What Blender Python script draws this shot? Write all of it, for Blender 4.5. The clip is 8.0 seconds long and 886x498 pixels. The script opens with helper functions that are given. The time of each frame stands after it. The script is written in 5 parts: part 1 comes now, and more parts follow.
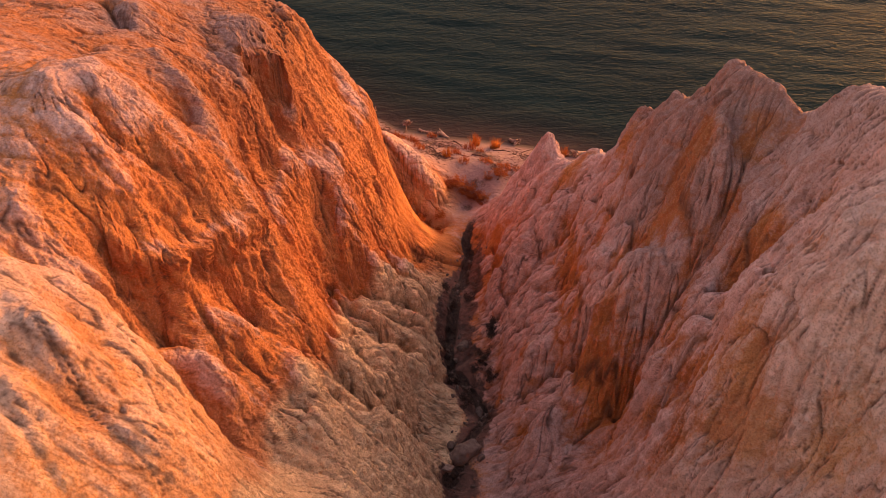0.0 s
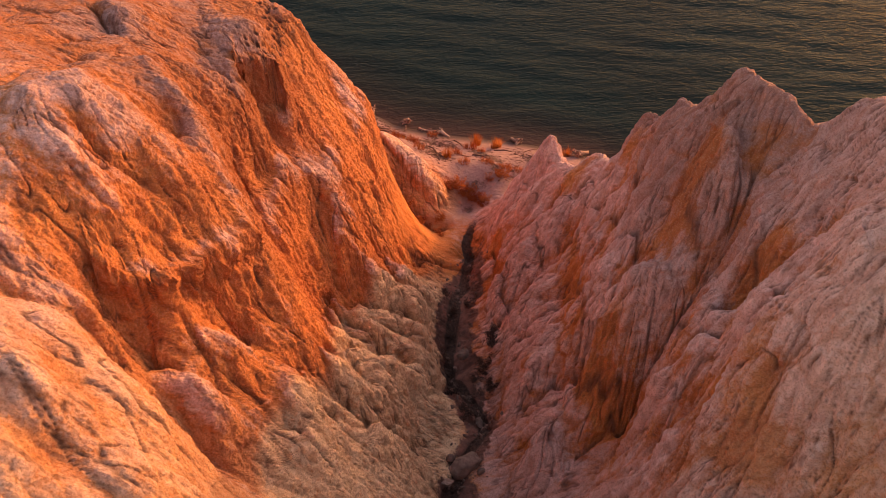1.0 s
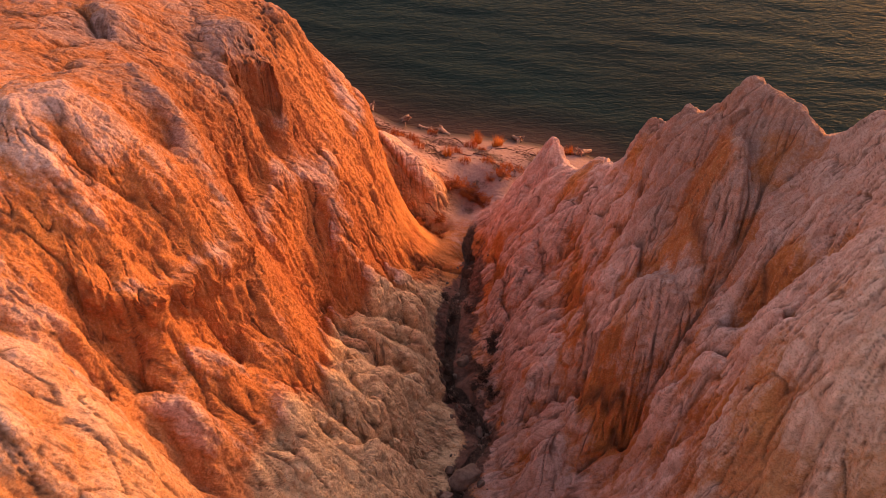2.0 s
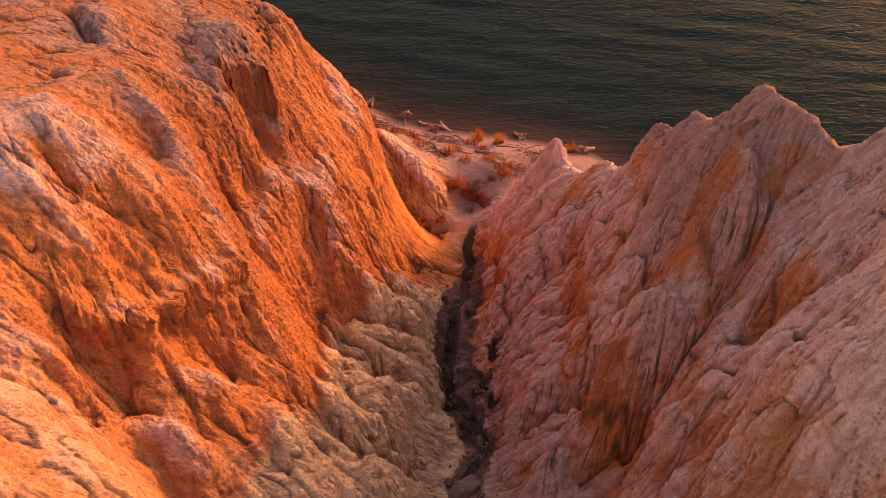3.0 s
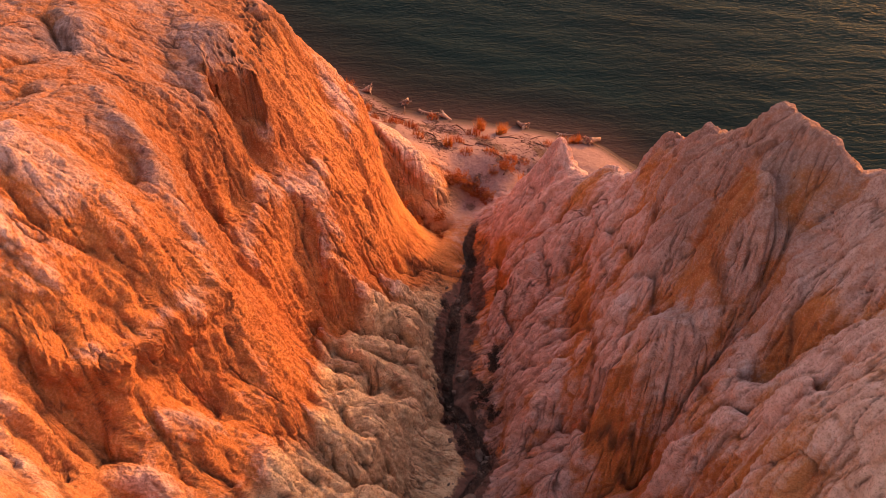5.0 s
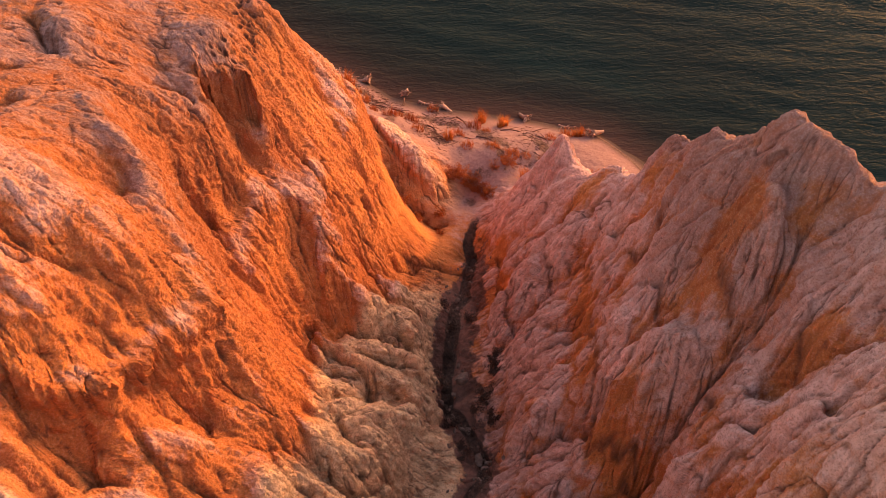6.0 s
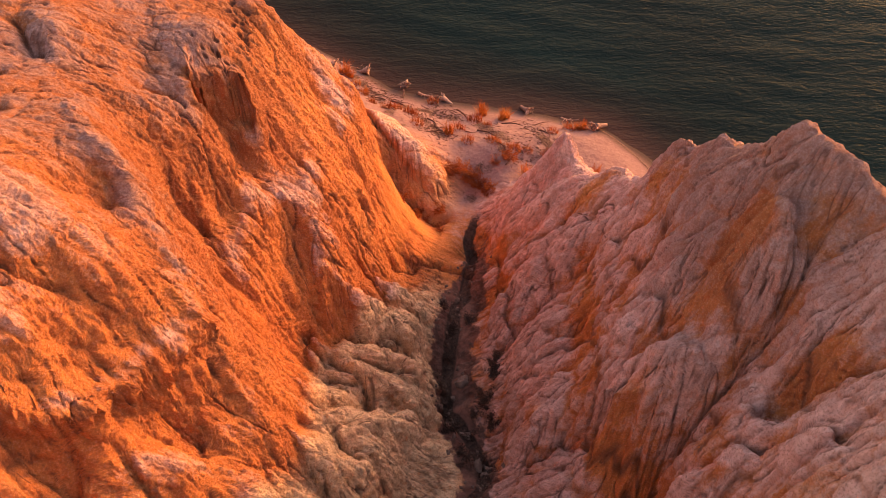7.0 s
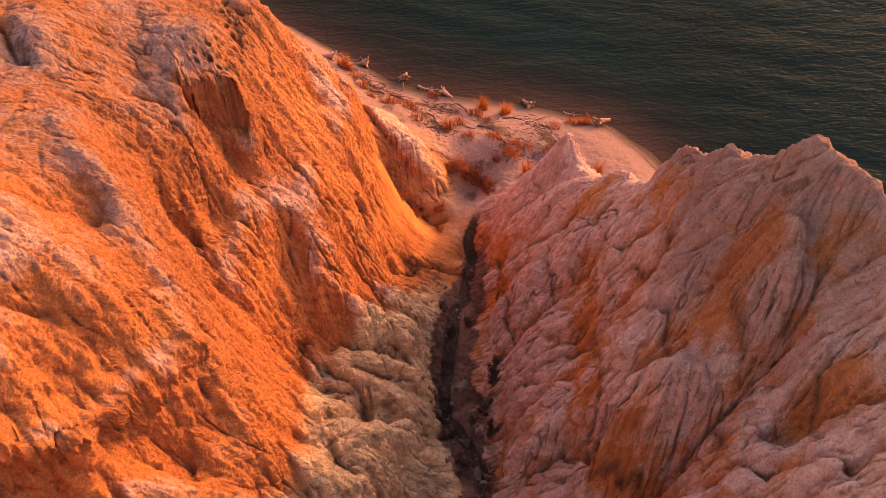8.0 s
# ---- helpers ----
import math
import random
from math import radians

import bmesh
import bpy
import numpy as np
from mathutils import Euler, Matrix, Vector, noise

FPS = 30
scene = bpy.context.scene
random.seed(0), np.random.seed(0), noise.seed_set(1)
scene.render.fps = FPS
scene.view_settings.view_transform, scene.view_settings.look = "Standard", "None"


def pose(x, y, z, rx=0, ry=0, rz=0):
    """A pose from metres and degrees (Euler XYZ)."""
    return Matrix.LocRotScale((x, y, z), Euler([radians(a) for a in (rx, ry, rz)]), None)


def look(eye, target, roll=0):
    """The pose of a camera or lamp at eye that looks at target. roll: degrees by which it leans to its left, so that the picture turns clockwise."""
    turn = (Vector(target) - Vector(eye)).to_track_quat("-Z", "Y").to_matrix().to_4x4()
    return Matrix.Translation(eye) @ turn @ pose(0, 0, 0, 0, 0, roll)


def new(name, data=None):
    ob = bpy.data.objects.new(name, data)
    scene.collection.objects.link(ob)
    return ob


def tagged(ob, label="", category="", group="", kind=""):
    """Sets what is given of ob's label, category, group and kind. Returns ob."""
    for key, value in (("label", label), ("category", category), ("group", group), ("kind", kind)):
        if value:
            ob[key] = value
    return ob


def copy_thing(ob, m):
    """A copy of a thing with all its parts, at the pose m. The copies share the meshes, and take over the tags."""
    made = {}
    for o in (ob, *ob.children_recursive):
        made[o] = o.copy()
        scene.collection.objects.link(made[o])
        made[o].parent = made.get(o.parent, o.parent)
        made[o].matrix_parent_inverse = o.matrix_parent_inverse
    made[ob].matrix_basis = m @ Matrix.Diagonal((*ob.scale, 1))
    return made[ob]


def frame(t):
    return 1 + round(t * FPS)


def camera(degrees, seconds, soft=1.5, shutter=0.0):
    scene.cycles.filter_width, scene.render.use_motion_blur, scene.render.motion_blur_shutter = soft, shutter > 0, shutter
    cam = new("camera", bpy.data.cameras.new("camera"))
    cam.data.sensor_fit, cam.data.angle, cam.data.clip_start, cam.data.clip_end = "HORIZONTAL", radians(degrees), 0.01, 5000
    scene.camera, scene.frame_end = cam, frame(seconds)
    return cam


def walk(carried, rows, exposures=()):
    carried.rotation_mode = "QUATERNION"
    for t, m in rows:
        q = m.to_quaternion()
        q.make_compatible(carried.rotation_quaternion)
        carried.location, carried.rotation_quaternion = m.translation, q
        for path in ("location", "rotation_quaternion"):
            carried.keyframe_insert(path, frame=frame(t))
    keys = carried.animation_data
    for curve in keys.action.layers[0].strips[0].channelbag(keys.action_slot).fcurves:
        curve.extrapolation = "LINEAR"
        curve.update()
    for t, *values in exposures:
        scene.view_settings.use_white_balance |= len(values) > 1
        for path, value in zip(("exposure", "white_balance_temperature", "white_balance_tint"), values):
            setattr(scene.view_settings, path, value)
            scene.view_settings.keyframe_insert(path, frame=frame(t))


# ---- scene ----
cam = camera(48.96, 8.0, soft=0.5)
# seconds, place, heading, pitch and lean of the drone's camera
FLIGHT = [
    (0.0, 0.000, -0.000, 52.622, -0.000, -40.872, -0.132),
    (0.5, 0.074, 1.036, 52.672, 0.071, -41.280, -0.114),
    (1.0, 0.147, 2.055, 52.718, 0.141, -41.705, -0.103),
    (1.5, 0.217, 3.059, 52.755, 0.206, -42.154, -0.076),
    (2.0, 0.283, 4.055, 52.794, 0.278, -42.617, -0.071),
    (3.5, 0.468, 7.033, 52.987, 0.497, -44.169, -0.044),
    (4.0, 0.535, 8.018, 53.053, 0.573, -44.732, -0.032),
    (4.5, 0.600, 9.003, 53.117, 0.650, -45.341, 0.006),
    (6.0, 0.787, 11.954, 53.303, 0.891, -47.375, 0.078),
    (6.5, 0.843, 12.944, 53.358, 0.974, -48.069, 0.101),
    (7.0, 0.901, 13.936, 53.415, 1.048, -48.759, 0.107),
    (7.5, 0.953, 14.937, 53.474, 1.119, -49.441, 0.111),
    (8.0, 1.007, 15.941, 53.525, 1.189, -50.099, 0.107),
]
walk(cam, [(t, pose(x, y, z, 90 + pitch, 0, yaw) @ pose(0, 0, 0, 0, 0, -lean)) for t, x, y, z, yaw, pitch, lean in FLIGHT],
     exposures=[(0.0, 2.68, 7900, 43), (8.0, 2.97, 7850, 42)])

# ---- light: a low sun over the water, ahead and to the right ----
SUN_AZIMUTH, SUN_HEIGHT = 45.2, 4.2
world = bpy.data.worlds.new("sky")
scene.world = world
world.use_nodes = True
wn = world.node_tree.nodes
sky = wn.new("ShaderNodeTexSky")
sky.sky_type = "NISHITA"
sky.sun_disc = False
sky.sun_elevation, sky.sun_rotation = radians(SUN_HEIGHT), radians(90 - SUN_AZIMUTH)
sky.dust_density = 3.0
sky.air_density = 1.0
sky.ozone_density = 1.0
world.node_tree.links.new(sky.outputs[0], wn["Background"].inputs[0])
wn["Background"].inputs[1].default_value = 0.15
sun = new("sun", bpy.data.lights.new("sun", "SUN"))
sun.data.energy, sun.data.angle, sun.data.color = 0.385, radians(0.6), (1.0, 0.60, 0.165)
to_sun = Vector((math.cos(radians(SUN_AZIMUTH)) * math.cos(radians(SUN_HEIGHT)), math.sin(radians(SUN_AZIMUTH)) * math.cos(radians(SUN_HEIGHT)), math.sin(radians(SUN_HEIGHT))))
sun.matrix_world = look(to_sun * 200, (0, 0, 0))


# ---- materials ----
class Nodes:
    """A short way to write node materials."""

    def __init__(self, name, roughness=0.9):
        self.m = bpy.data.materials.new(name)
        self.m.use_nodes = True
        self.t = self.m.node_tree
        self.b = self.t.nodes["Principled BSDF"]
        self.b.inputs["Roughness"].default_value = roughness
        self.b.inputs["Specular IOR Level"].default_value = 0.25

    def put(self, kind, values=None):
        n = self.t.nodes.new(kind)
        for key, value in (values or {}).items():
            if isinstance(value, bpy.types.NodeSocket):
                self.t.links.new(value, n.inputs[key])
            else:
                n.inputs[key].default_value = value
        return n

    def place(self, stretch=(1, 1, 1), turn=(0, 0, 0)):
        c = self.put("ShaderNodeTexCoord")
        return self.put("ShaderNodeMapping", {0: c.outputs["Object"], "Scale": stretch, "Rotation": turn}).outputs[0]

    def noise(self, scale, detail=4, rough=0.6, at=None, distort=0.0):
        return self.put("ShaderNodeTexNoise", {"Vector": at or self.place(), "Scale": scale, "Detail": detail, "Roughness": rough, "Distortion": distort}).outputs[0]

    def span(self, value, a, b, c=0.0, d=1.0):
        return self.put("ShaderNodeMapRange", {0: value, 1: a, 2: b, 3: c, 4: d}).outputs[0]

    def mix(self, factor, a, b):
        n = self.put("ShaderNodeMix")
        n.data_type = "RGBA"
        for k, value in ((0, factor), (6, a), (7, b)):
            if isinstance(value, bpy.types.NodeSocket):
                self.t.links.new(value, n.inputs[k])
            else:
                n.inputs[k].default_value = (*value, 1) if isinstance(value, tuple) else value
        return n.outputs[2]

    def calc(self, op, a, b=0.0):
        n = self.put("ShaderNodeMath", {0: a, 1: b})
        n.operation = op
        return n.outputs[0]

    def field(self, name):
        n = self.put("ShaderNodeAttribute")
        n.attribute_name = name
        return n.outputs["Fac"]

    def colour(self, c):
        if isinstance(c, bpy.types.NodeSocket):
            self.t.links.new(c, self.b.inputs["Base Color"])
        else:
            self.b.inputs["Base Color"].default_value = (*c, 1)

    def relief(self, height, depth, strength=1.0):
        n = self.put("ShaderNodeBump", {"Height": height, "Distance": depth, "Strength": strength})
        old = self.b.inputs["Normal"].links
        if old:
            self.t.links.new(old[0].from_socket, n.inputs["Normal"])
        self.t.links.new(n.outputs[0], self.b.inputs["Normal"])


def sandstone():
    n = Nodes("weathered_sandstone", 0.95)
    fine, mid, wide = n.noise(4.5, 6, 0.75), n.noise(1.3, 6, 0.7, distort=0.6), n.noise(0.28, 4, 0.55)
    grit = n.noise(11.0, 3, 0.7)
    fall = n.noise(1.0, 6, 0.7, at=n.place((0.8, 4.0, 0.8)), distort=0.3)
    crust, cream, soil, sand, crack_shade, hollow = (n.field(k) for k in ("crust", "cream", "soil", "sand", "crack_shade", "hollow"))
    orange = n.mix(n.span(mid, 0.4, 0.6), (0.62, 0.190, 0.047), (0.50, 0.135, 0.038))
    orange = n.mix(n.span(wide, 0.4, 0.62), orange, (0.68, 0.225, 0.058))
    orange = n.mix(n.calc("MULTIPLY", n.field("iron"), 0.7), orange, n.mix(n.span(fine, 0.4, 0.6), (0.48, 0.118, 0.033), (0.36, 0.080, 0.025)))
    pale = n.mix(n.span(mid, 0.44, 0.56), (0.74, 0.45, 0.38), (0.60, 0.34, 0.275))
    pale = n.mix(n.calc("MULTIPLY", n.span(wide, 0.38, 0.6), 0.35), pale, (0.72, 0.31, 0.215))
    # dims the high rock by colour, in place of less light on it
    pale = n.mix(n.calc("MULTIPLY", n.field("top_dim"), 0.85), pale, n.mix(n.span(mid, 0.4, 0.6), (0.37, 0.185, 0.145), (0.27, 0.120, 0.090)))
    orange = n.mix(n.calc("MULTIPLY", n.field("top_dim"), 0.75), orange, (0.36, 0.105, 0.036))
    shift = n.calc("ADD", n.calc("MULTIPLY", n.calc("SUBTRACT", fine, 0.5), 0.9), n.calc("MULTIPLY", n.calc("SUBTRACT", fall, 0.5), 0.7))
    base = n.mix(n.span(n.calc("ADD", crust, shift), 0.25, 0.72), orange, pale)
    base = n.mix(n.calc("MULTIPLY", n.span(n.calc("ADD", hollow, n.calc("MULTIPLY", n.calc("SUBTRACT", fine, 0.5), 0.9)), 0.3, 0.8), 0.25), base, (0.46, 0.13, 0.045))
    base = n.mix(n.calc("MULTIPLY", cream, n.span(fine, 0.25, 0.48)), base, n.mix(n.span(mid, 0.42, 0.58), (0.86, 0.56, 0.33), (0.68, 0.415, 0.235)))
    base = n.mix(n.calc("MULTIPLY", n.span(grit, 0.53, 0.61), 0.45), base, (0.30, 0.11, 0.055))
    base = n.mix(n.calc("MULTIPLY", n.span(grit, 0.47, 0.38), 0.18), base, (0.84, 0.50, 0.36))
    # shade inside cracks, rills and seams, put into the colour as dark brown
    base = n.mix(n.calc("MULTIPLY", crack_shade, 0.9), base, (0.12, 0.046, 0.028))
    dry = n.mix(n.span(fine, 0.35, 0.7), (0.30, 0.150, 0.125), (0.20, 0.092, 0.075))
    base = n.mix(sand, base, n.mix(n.field("wet"), dry, (0.06, 0.029, 0.022)))
    base = n.mix(n.span(n.calc("ADD", soil, n.calc("MULTIPLY", n.calc("SUBTRACT", fine, 0.5), 1.1)), 0.38, 0.62), base, n.mix(n.span(mid, 0.4, 0.6), (0.13, 0.062, 0.045), (0.26, 0.115, 0.080)))
    base = n.mix(n.span(n.calc("ADD", n.field("litter"), n.calc("MULTIPLY", n.calc("SUBTRACT", fine, 0.5), 1.2)), 0.35, 0.6), base, n.mix(n.span(grit, 0.45, 0.55), (0.085, 0.036, 0.025), (0.18, 0.085, 0.06)))
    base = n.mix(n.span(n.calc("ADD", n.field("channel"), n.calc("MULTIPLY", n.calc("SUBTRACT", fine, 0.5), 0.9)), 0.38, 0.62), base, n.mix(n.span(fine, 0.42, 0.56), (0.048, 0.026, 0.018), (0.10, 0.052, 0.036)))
    n.colour(base)
    rock = n.calc("SUBTRACT", 1.0, n.calc("MULTIPLY", sand, 0.8))
    n.relief(n.calc("MULTIPLY", fall, rock), 0.07, 0.9)
    n.relief(n.calc("MULTIPLY", n.noise(5.0, 8, 0.8), rock), 0.18, 1.0)
    return n.m


def lake_water():
    n = Nodes("lake_water", 0.07)
    n.b.inputs["IOR"].default_value = 1.33
    n.b.inputs["Specular IOR Level"].default_value = 0.014
    wide = n.noise(0.035, 3, 0.5)
    deep = n.mix(n.span(wide, 0.35, 0.65), (0.0098, 0.0155, 0.0132), (0.0076, 0.0188, 0.0168))
    silt = n.mix(n.span(n.field("depth"), 0.0, 0.7), (0.07, 0.036, 0.026), (0.024, 0.019, 0.015))
    n.colour(n.mix(n.span(n.field("depth"), 0.1, 1.6), silt, deep))
    n.b.inputs["Specular Tint"].default_value = (0.08, 0.38, 1.0, 1)
    n.relief(n.noise(1.0, 3, 0.55, at=n.place((0.6, 1.5, 1), (0, 0, radians(10))), distort=0.6), 0.13, 0.9)
    n.relief(n.noise(1.0, 3, 0.6, at=n.place((1.6, 3.6, 1), (0, 0, radians(-12))), distort=0.6), 0.07, 0.9)
    return n.m


def plain_stuff(name, a, b, scale, rough=0.9, bump=0.01):
    n = Nodes(name, rough)
    tone = n.noise(scale, 5, 0.65)
    own = n.put("ShaderNodeObjectInfo").outputs["Random"]
    n.colour(n.mix(n.span(n.calc("ADD", tone, n.calc("MULTIPLY", n.calc("SUBTRACT", own, 0.5), 0.35)), 0.3, 0.7), a, b))
    n.relief(n.noise(scale * 2.5, 5, 0.7), bump, 0.8)
    return n.m


def leafy(name, a, b):
    """Thin dry blades that let the sun shine through."""
    n = Nodes(name, 0.7)
    own = n.put("ShaderNodeObjectInfo").outputs["Random"]
    c = n.mix(n.span(n.calc("ADD", n.noise(4, 3), n.calc("MULTIPLY", n.calc("SUBTRACT", own, 0.5), 0.5)), 0.25, 0.75), a, b)
    n.colour(c)
    thin = n.put("ShaderNodeBsdfTranslucent", {"Color": c})
    both = n.put("ShaderNodeMixShader", {0: 0.5, 1: n.b.outputs[0], 2: thin.outputs[0]})
    n.t.links.new(both.outputs[0], n.t.nodes["Material Output"].inputs[0])
    return n.m


ROCK = sandstone()
WATER = lake_water()
DRIFTWOOD = plain_stuff("weathered_driftwood", (0.20, 0.095, 0.066), (0.50, 0.29, 0.21), 9, 0.85, 0.02)
DARK_WOOD = plain_stuff("dark_wet_wood", (0.10, 0.038, 0.026), (0.21, 0.09, 0.06), 9, 0.8, 0.02)
STRAW = leafy("dry_grass", (0.36, 0.085, 0.018), (0.48, 0.15, 0.035))
RUST_LEAF = leafy("russet_leaves", (0.26, 0.050, 0.014), (0.38, 0.10, 0.025))
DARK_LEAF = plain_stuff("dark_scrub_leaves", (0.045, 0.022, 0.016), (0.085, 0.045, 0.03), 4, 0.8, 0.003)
BOULDER = plain_stuff("grey_brown_boulder", (0.13, 0.075, 0.056), (0.27, 0.165, 0.125), 3, 0.95, 0.06)

# ---- landform: crest, furrow, ledge and bench lines of the canyon (x, y, height) ----
LANDFORM, SEAMS, RIDGES = [], [], []


def landform(name, *line):
    """A leading line of the ground, from point to point."""
    LANDFORM.append((name, line))


def seam(depth, *line):
    """A crack between two lobes of rock, from place to place of the plan."""
    SEAMS.append((depth, line))


def ridge(rise, wide, *line):
    """A rounded roll or rib of rock; wide: half its breadth."""
    RIDGES.append((rise, wide, line))


landform("left_crest", (-10.3, 58.4, 22.4), (-9.7, 59.7, 21.4), (-9.1, 60.5, 19.5), (-8, 60.7, 17.8), (-6.6, 61.2, 15.7), (-5.6, 62.2, 13.9))
landform("crown", (-18.8, 50.3, 27.5))
landform("crown", (-14.4, 54.3, 24.8), (-12.7, 55.9, 23.8))
landform("near_crest", (-12.7, 21.3, 33.5), (-12.1, 21.4, 32.6), (-11.2, 22.5, 31.4), (-10.3, 21.9, 30.2), (-9.6, 21.9, 29), (-8.9, 22.1, 27.3), (-8.4, 22.1, 25.4), (-7.9, 22.5, 23.5), (-7.3, 22.4, 21.7))
landform("side_gully", (-7.9, 27.7, 16.7), (-5.8, 27.5, 15.1), (-3.6, 28.6, 12.6))
landform("side_rib", (-16.2, 29.3, 29.8))
landform("side_slope", (-3.1, 32.2, 11.1), (-1.5, 32.4, 8.3))
landform("pillar_groove", (-17.4, 33.8, 31.2), (-16, 31.5, 30.2))
landform("left_high", (-19.1, 39.2, 30.4), (-16.2, 34.7, 31.8))
landform("left_high_b", (-15.8, 38.7, 30))
landform("floor", (2.2, 59.5, 0))
landform("right_floor_edge", (3, 56.4, 2.7), (2.9, 60.4, 1.6))
landform("right_crest", (4.6, 59.3, 6.4), (6, 60, 8.9), (7.1, 60.9, 9.6), (7.9, 60.6, 10.6), (8.4, 59.5, 11.3), (8.7, 57.1, 11.8))
landform("right_crest_b", (9.4, 56.3, 12.4), (10.3, 54.3, 14.6), (10.7, 51.6, 16.4), (11.2, 50.9, 18.2), (11.8, 50.8, 19.6), (12, 50.3, 20.3), (12.3, 48.3, 21.6), (12.6, 48.5, 22.2), (13, 47.1, 23.5), (13, 45.5, 23.9), (13.5, 44.3, 25.3), (14, 44.2, 26.3), (14.3, 43.7, 27.2), (14.6, 43.4, 27.6), (15.1, 42.3, 27.9), (15.5, 41.6, 27.6), (16.2, 40.9, 27.5), (16.8, 40.1, 27.3))
landform("right_crest_c", (16.5, 40.2, 27.2), (16.8, 38.9, 26.8), (17.3, 38.4, 27.8), (17.9, 37.8, 28.7), (18.3, 38.5, 29.2), (18.8, 38.1, 29.7), (19, 36.8, 30.1))
landform("rib_a", (7.8, 59.7, 12.4), (6.6, 58.3, 8.5))
landform("beach_mid", (-3.9, 72.9, 2.8), (0.1, 71.2, 2.1), (4, 69, 2.7), (7.2, 70.6, 1.8))
landform("low_spur", (-3, 52.1, 6.4))
landform("left_spur", (-6.4, 61.2, 14.3), (-5.2, 59.8, 14.1))
landform("knob_notch", (8.8, 56.3, 12.1))
landform("groove_b", (10.5, 52.6, 15.3))
landform("right_back", (9.6, 62.5, 3.5), (12.5, 59, 4), (16, 54, 6), (19.5, 48, 9), (22.5, 43.5, 11), (27, 38, 13), (34, 28, 15))
landform("right_plateau", (19.1, 36.9, 30), (22, 35, 30.5), (28, 28, 31), (38, 16, 32))
landform("right_upland", (17.5, 30, 31), (18, 24, 30.5), (19, 17, 30), (24, 6, 31), (26, -10, 32))
landform("right_upland_edge", (15, 20.5, 19.5), (14, 15, 20), (11, 8, 22), (8, -2, 25), (6, -11, 27))
landform("shore", (-46, 110, 0), (-30, 98, 0), (-18, 89, 0), (-7.3, 81, 0), (-4.8, 78.9, 0), (-0.4, 77.4, 0), (7, 75.9, 0), (12.7, 74.1, 0), (14.6, 72.2, 0), (17, 69.2, 0), (19, 65, 0), (21.5, 58, 0), (25, 50, 0), (29.5, 43, 0), (36, 34, 0), (43, 22, 0))
landform("shallows", (-40, 111, -0.8), (-16, 93, -0.8), (-5, 83.5, -0.7), (1, 81.4, -0.7), (9, 79.6, -0.7), (15, 77, -0.7), (20, 72.5, -0.8), (24, 65, -1), (29, 53, -1.2), (40, 36, -1.5))
landform("deep", (-10, 105, -4), (10, 97, -4), (28, 85, -4), (36, 66, -4), (43, 52, -4))
landform("left_back", (-6.6, 67.5, 8), (-8.5, 70.5, 6.5), (-13, 74, 7), (-20, 79, 8), (-30, 87, 9), (-45, 99, 10))
landform("left_beach", (-5.5, 71.5, 3.6), (-7.5, 75, 2.4), (-9.5, 78.2, 2), (-15, 83, 2.2), (-28, 93, 2.5), (-44, 105, 2.5))
landform("beach_rise", (-4.5, 75.6, 0.95), (-1, 74.2, 1), (5.2, 73.2, 1.05), (10.9, 71.2, 1.1), (13.5, 68, 1.2), (15.6, 63, 1.6))
landform("beach_back", (4.6, 66.5, 2.1), (7, 65.2, 2.2), (9.5, 66, 1.9), (12, 66.5, 1.5))
landform("left_sea_crest", (-10.3, 58.5, 22.4), (-14, 63, 22), (-21, 68, 21), (-32, 76, 21), (-46, 86, 21))
landform("left_upland", (-22, 52, 27.5), (-32, 49, 28), (-46, 46, 29))
landform("left_upland_mid", (-21.5, 40, 31.2), (-30, 34, 32.5), (-46, 26, 33))
landform("left_saddle", (-17.5, 28.5, 29.6), (-23, 27.5, 31), (-32, 24, 32.5))
landform("near_upland", (-14, 20.6, 34), (-20, 18, 35), (-32, 12, 36), (-46, 6, 36))
landform("near_shoulder", (-11.5, 12, 30.5), (-10.5, 4, 31), (-11, -11, 32))
landform("near_shoulder_low", (-5.8, 14, 22.5), (-5, 6, 25), (-4, -11, 28))
landform("head_left", (-2.8, 26.5, 12.5), (-3.4, 22.5, 16))
landform("head_right", (4.2, 33.5, 3.4), (5.5, 28, 7), (8.8, 28.5, 10.5), (11, 24.5, 14.5))
landform("gully_head", (0.4, 34.5, 3), (0.3, 32, 4.6), (0.6, 27, 8), (0.9, 20, 12), (0.6, 10, 18), (0.2, 0, 23), (0, -11, 26.5))
landform("fore_walls", (-9.84, 52.28, 22.93), (-9.62, 52.4, 20.01))
landform("fore_walls", (-2.77, 62.73, 3.69), (-0.19, 61.84, 2.19), (1.59, 61.55, 1.32))
landform("fore_walls", (-5.99, 49.05, 13.33), (-7.14, 49.71, 15.79))
landform("fore_walls", (-10.79, 46.96, 19))
landform("fore_walls", (-11.76, 41.05, 26.17))
landform("fore_walls", (-10.23, 35.3, 24.03))
landform("fore_rolls", (-11.43, 32.88, 24.59), (-12.22, 30.41, 23.21))
landform("fore_rolls", (-9.76, 32.23, 20.78), (-8.34, 31.28, 18.16))
landform("fore_rolls", (-6.64, 35.1, 16.67))
landform("fore_rolls", (-7.13, 44.65, 10.26))
landform("fore_rolls", (-2.81, 46.97, 6.55))
landform("fore_rolls", (-4.61, 43.93, 8.11), (-2.06, 44.76, 5.98))
landform("fore_rolls", (-3.99, 37.36, 10.78))
landform("fore_rolls", (-1.31, 41.83, 5.48))
landform("fore_rolls", (-2.44, 37.8, 5.74))
landform("crest_wall", (7.99, 61.71, 10.1))
landform("crest_wall", (10.31, 54.29, 14.76))
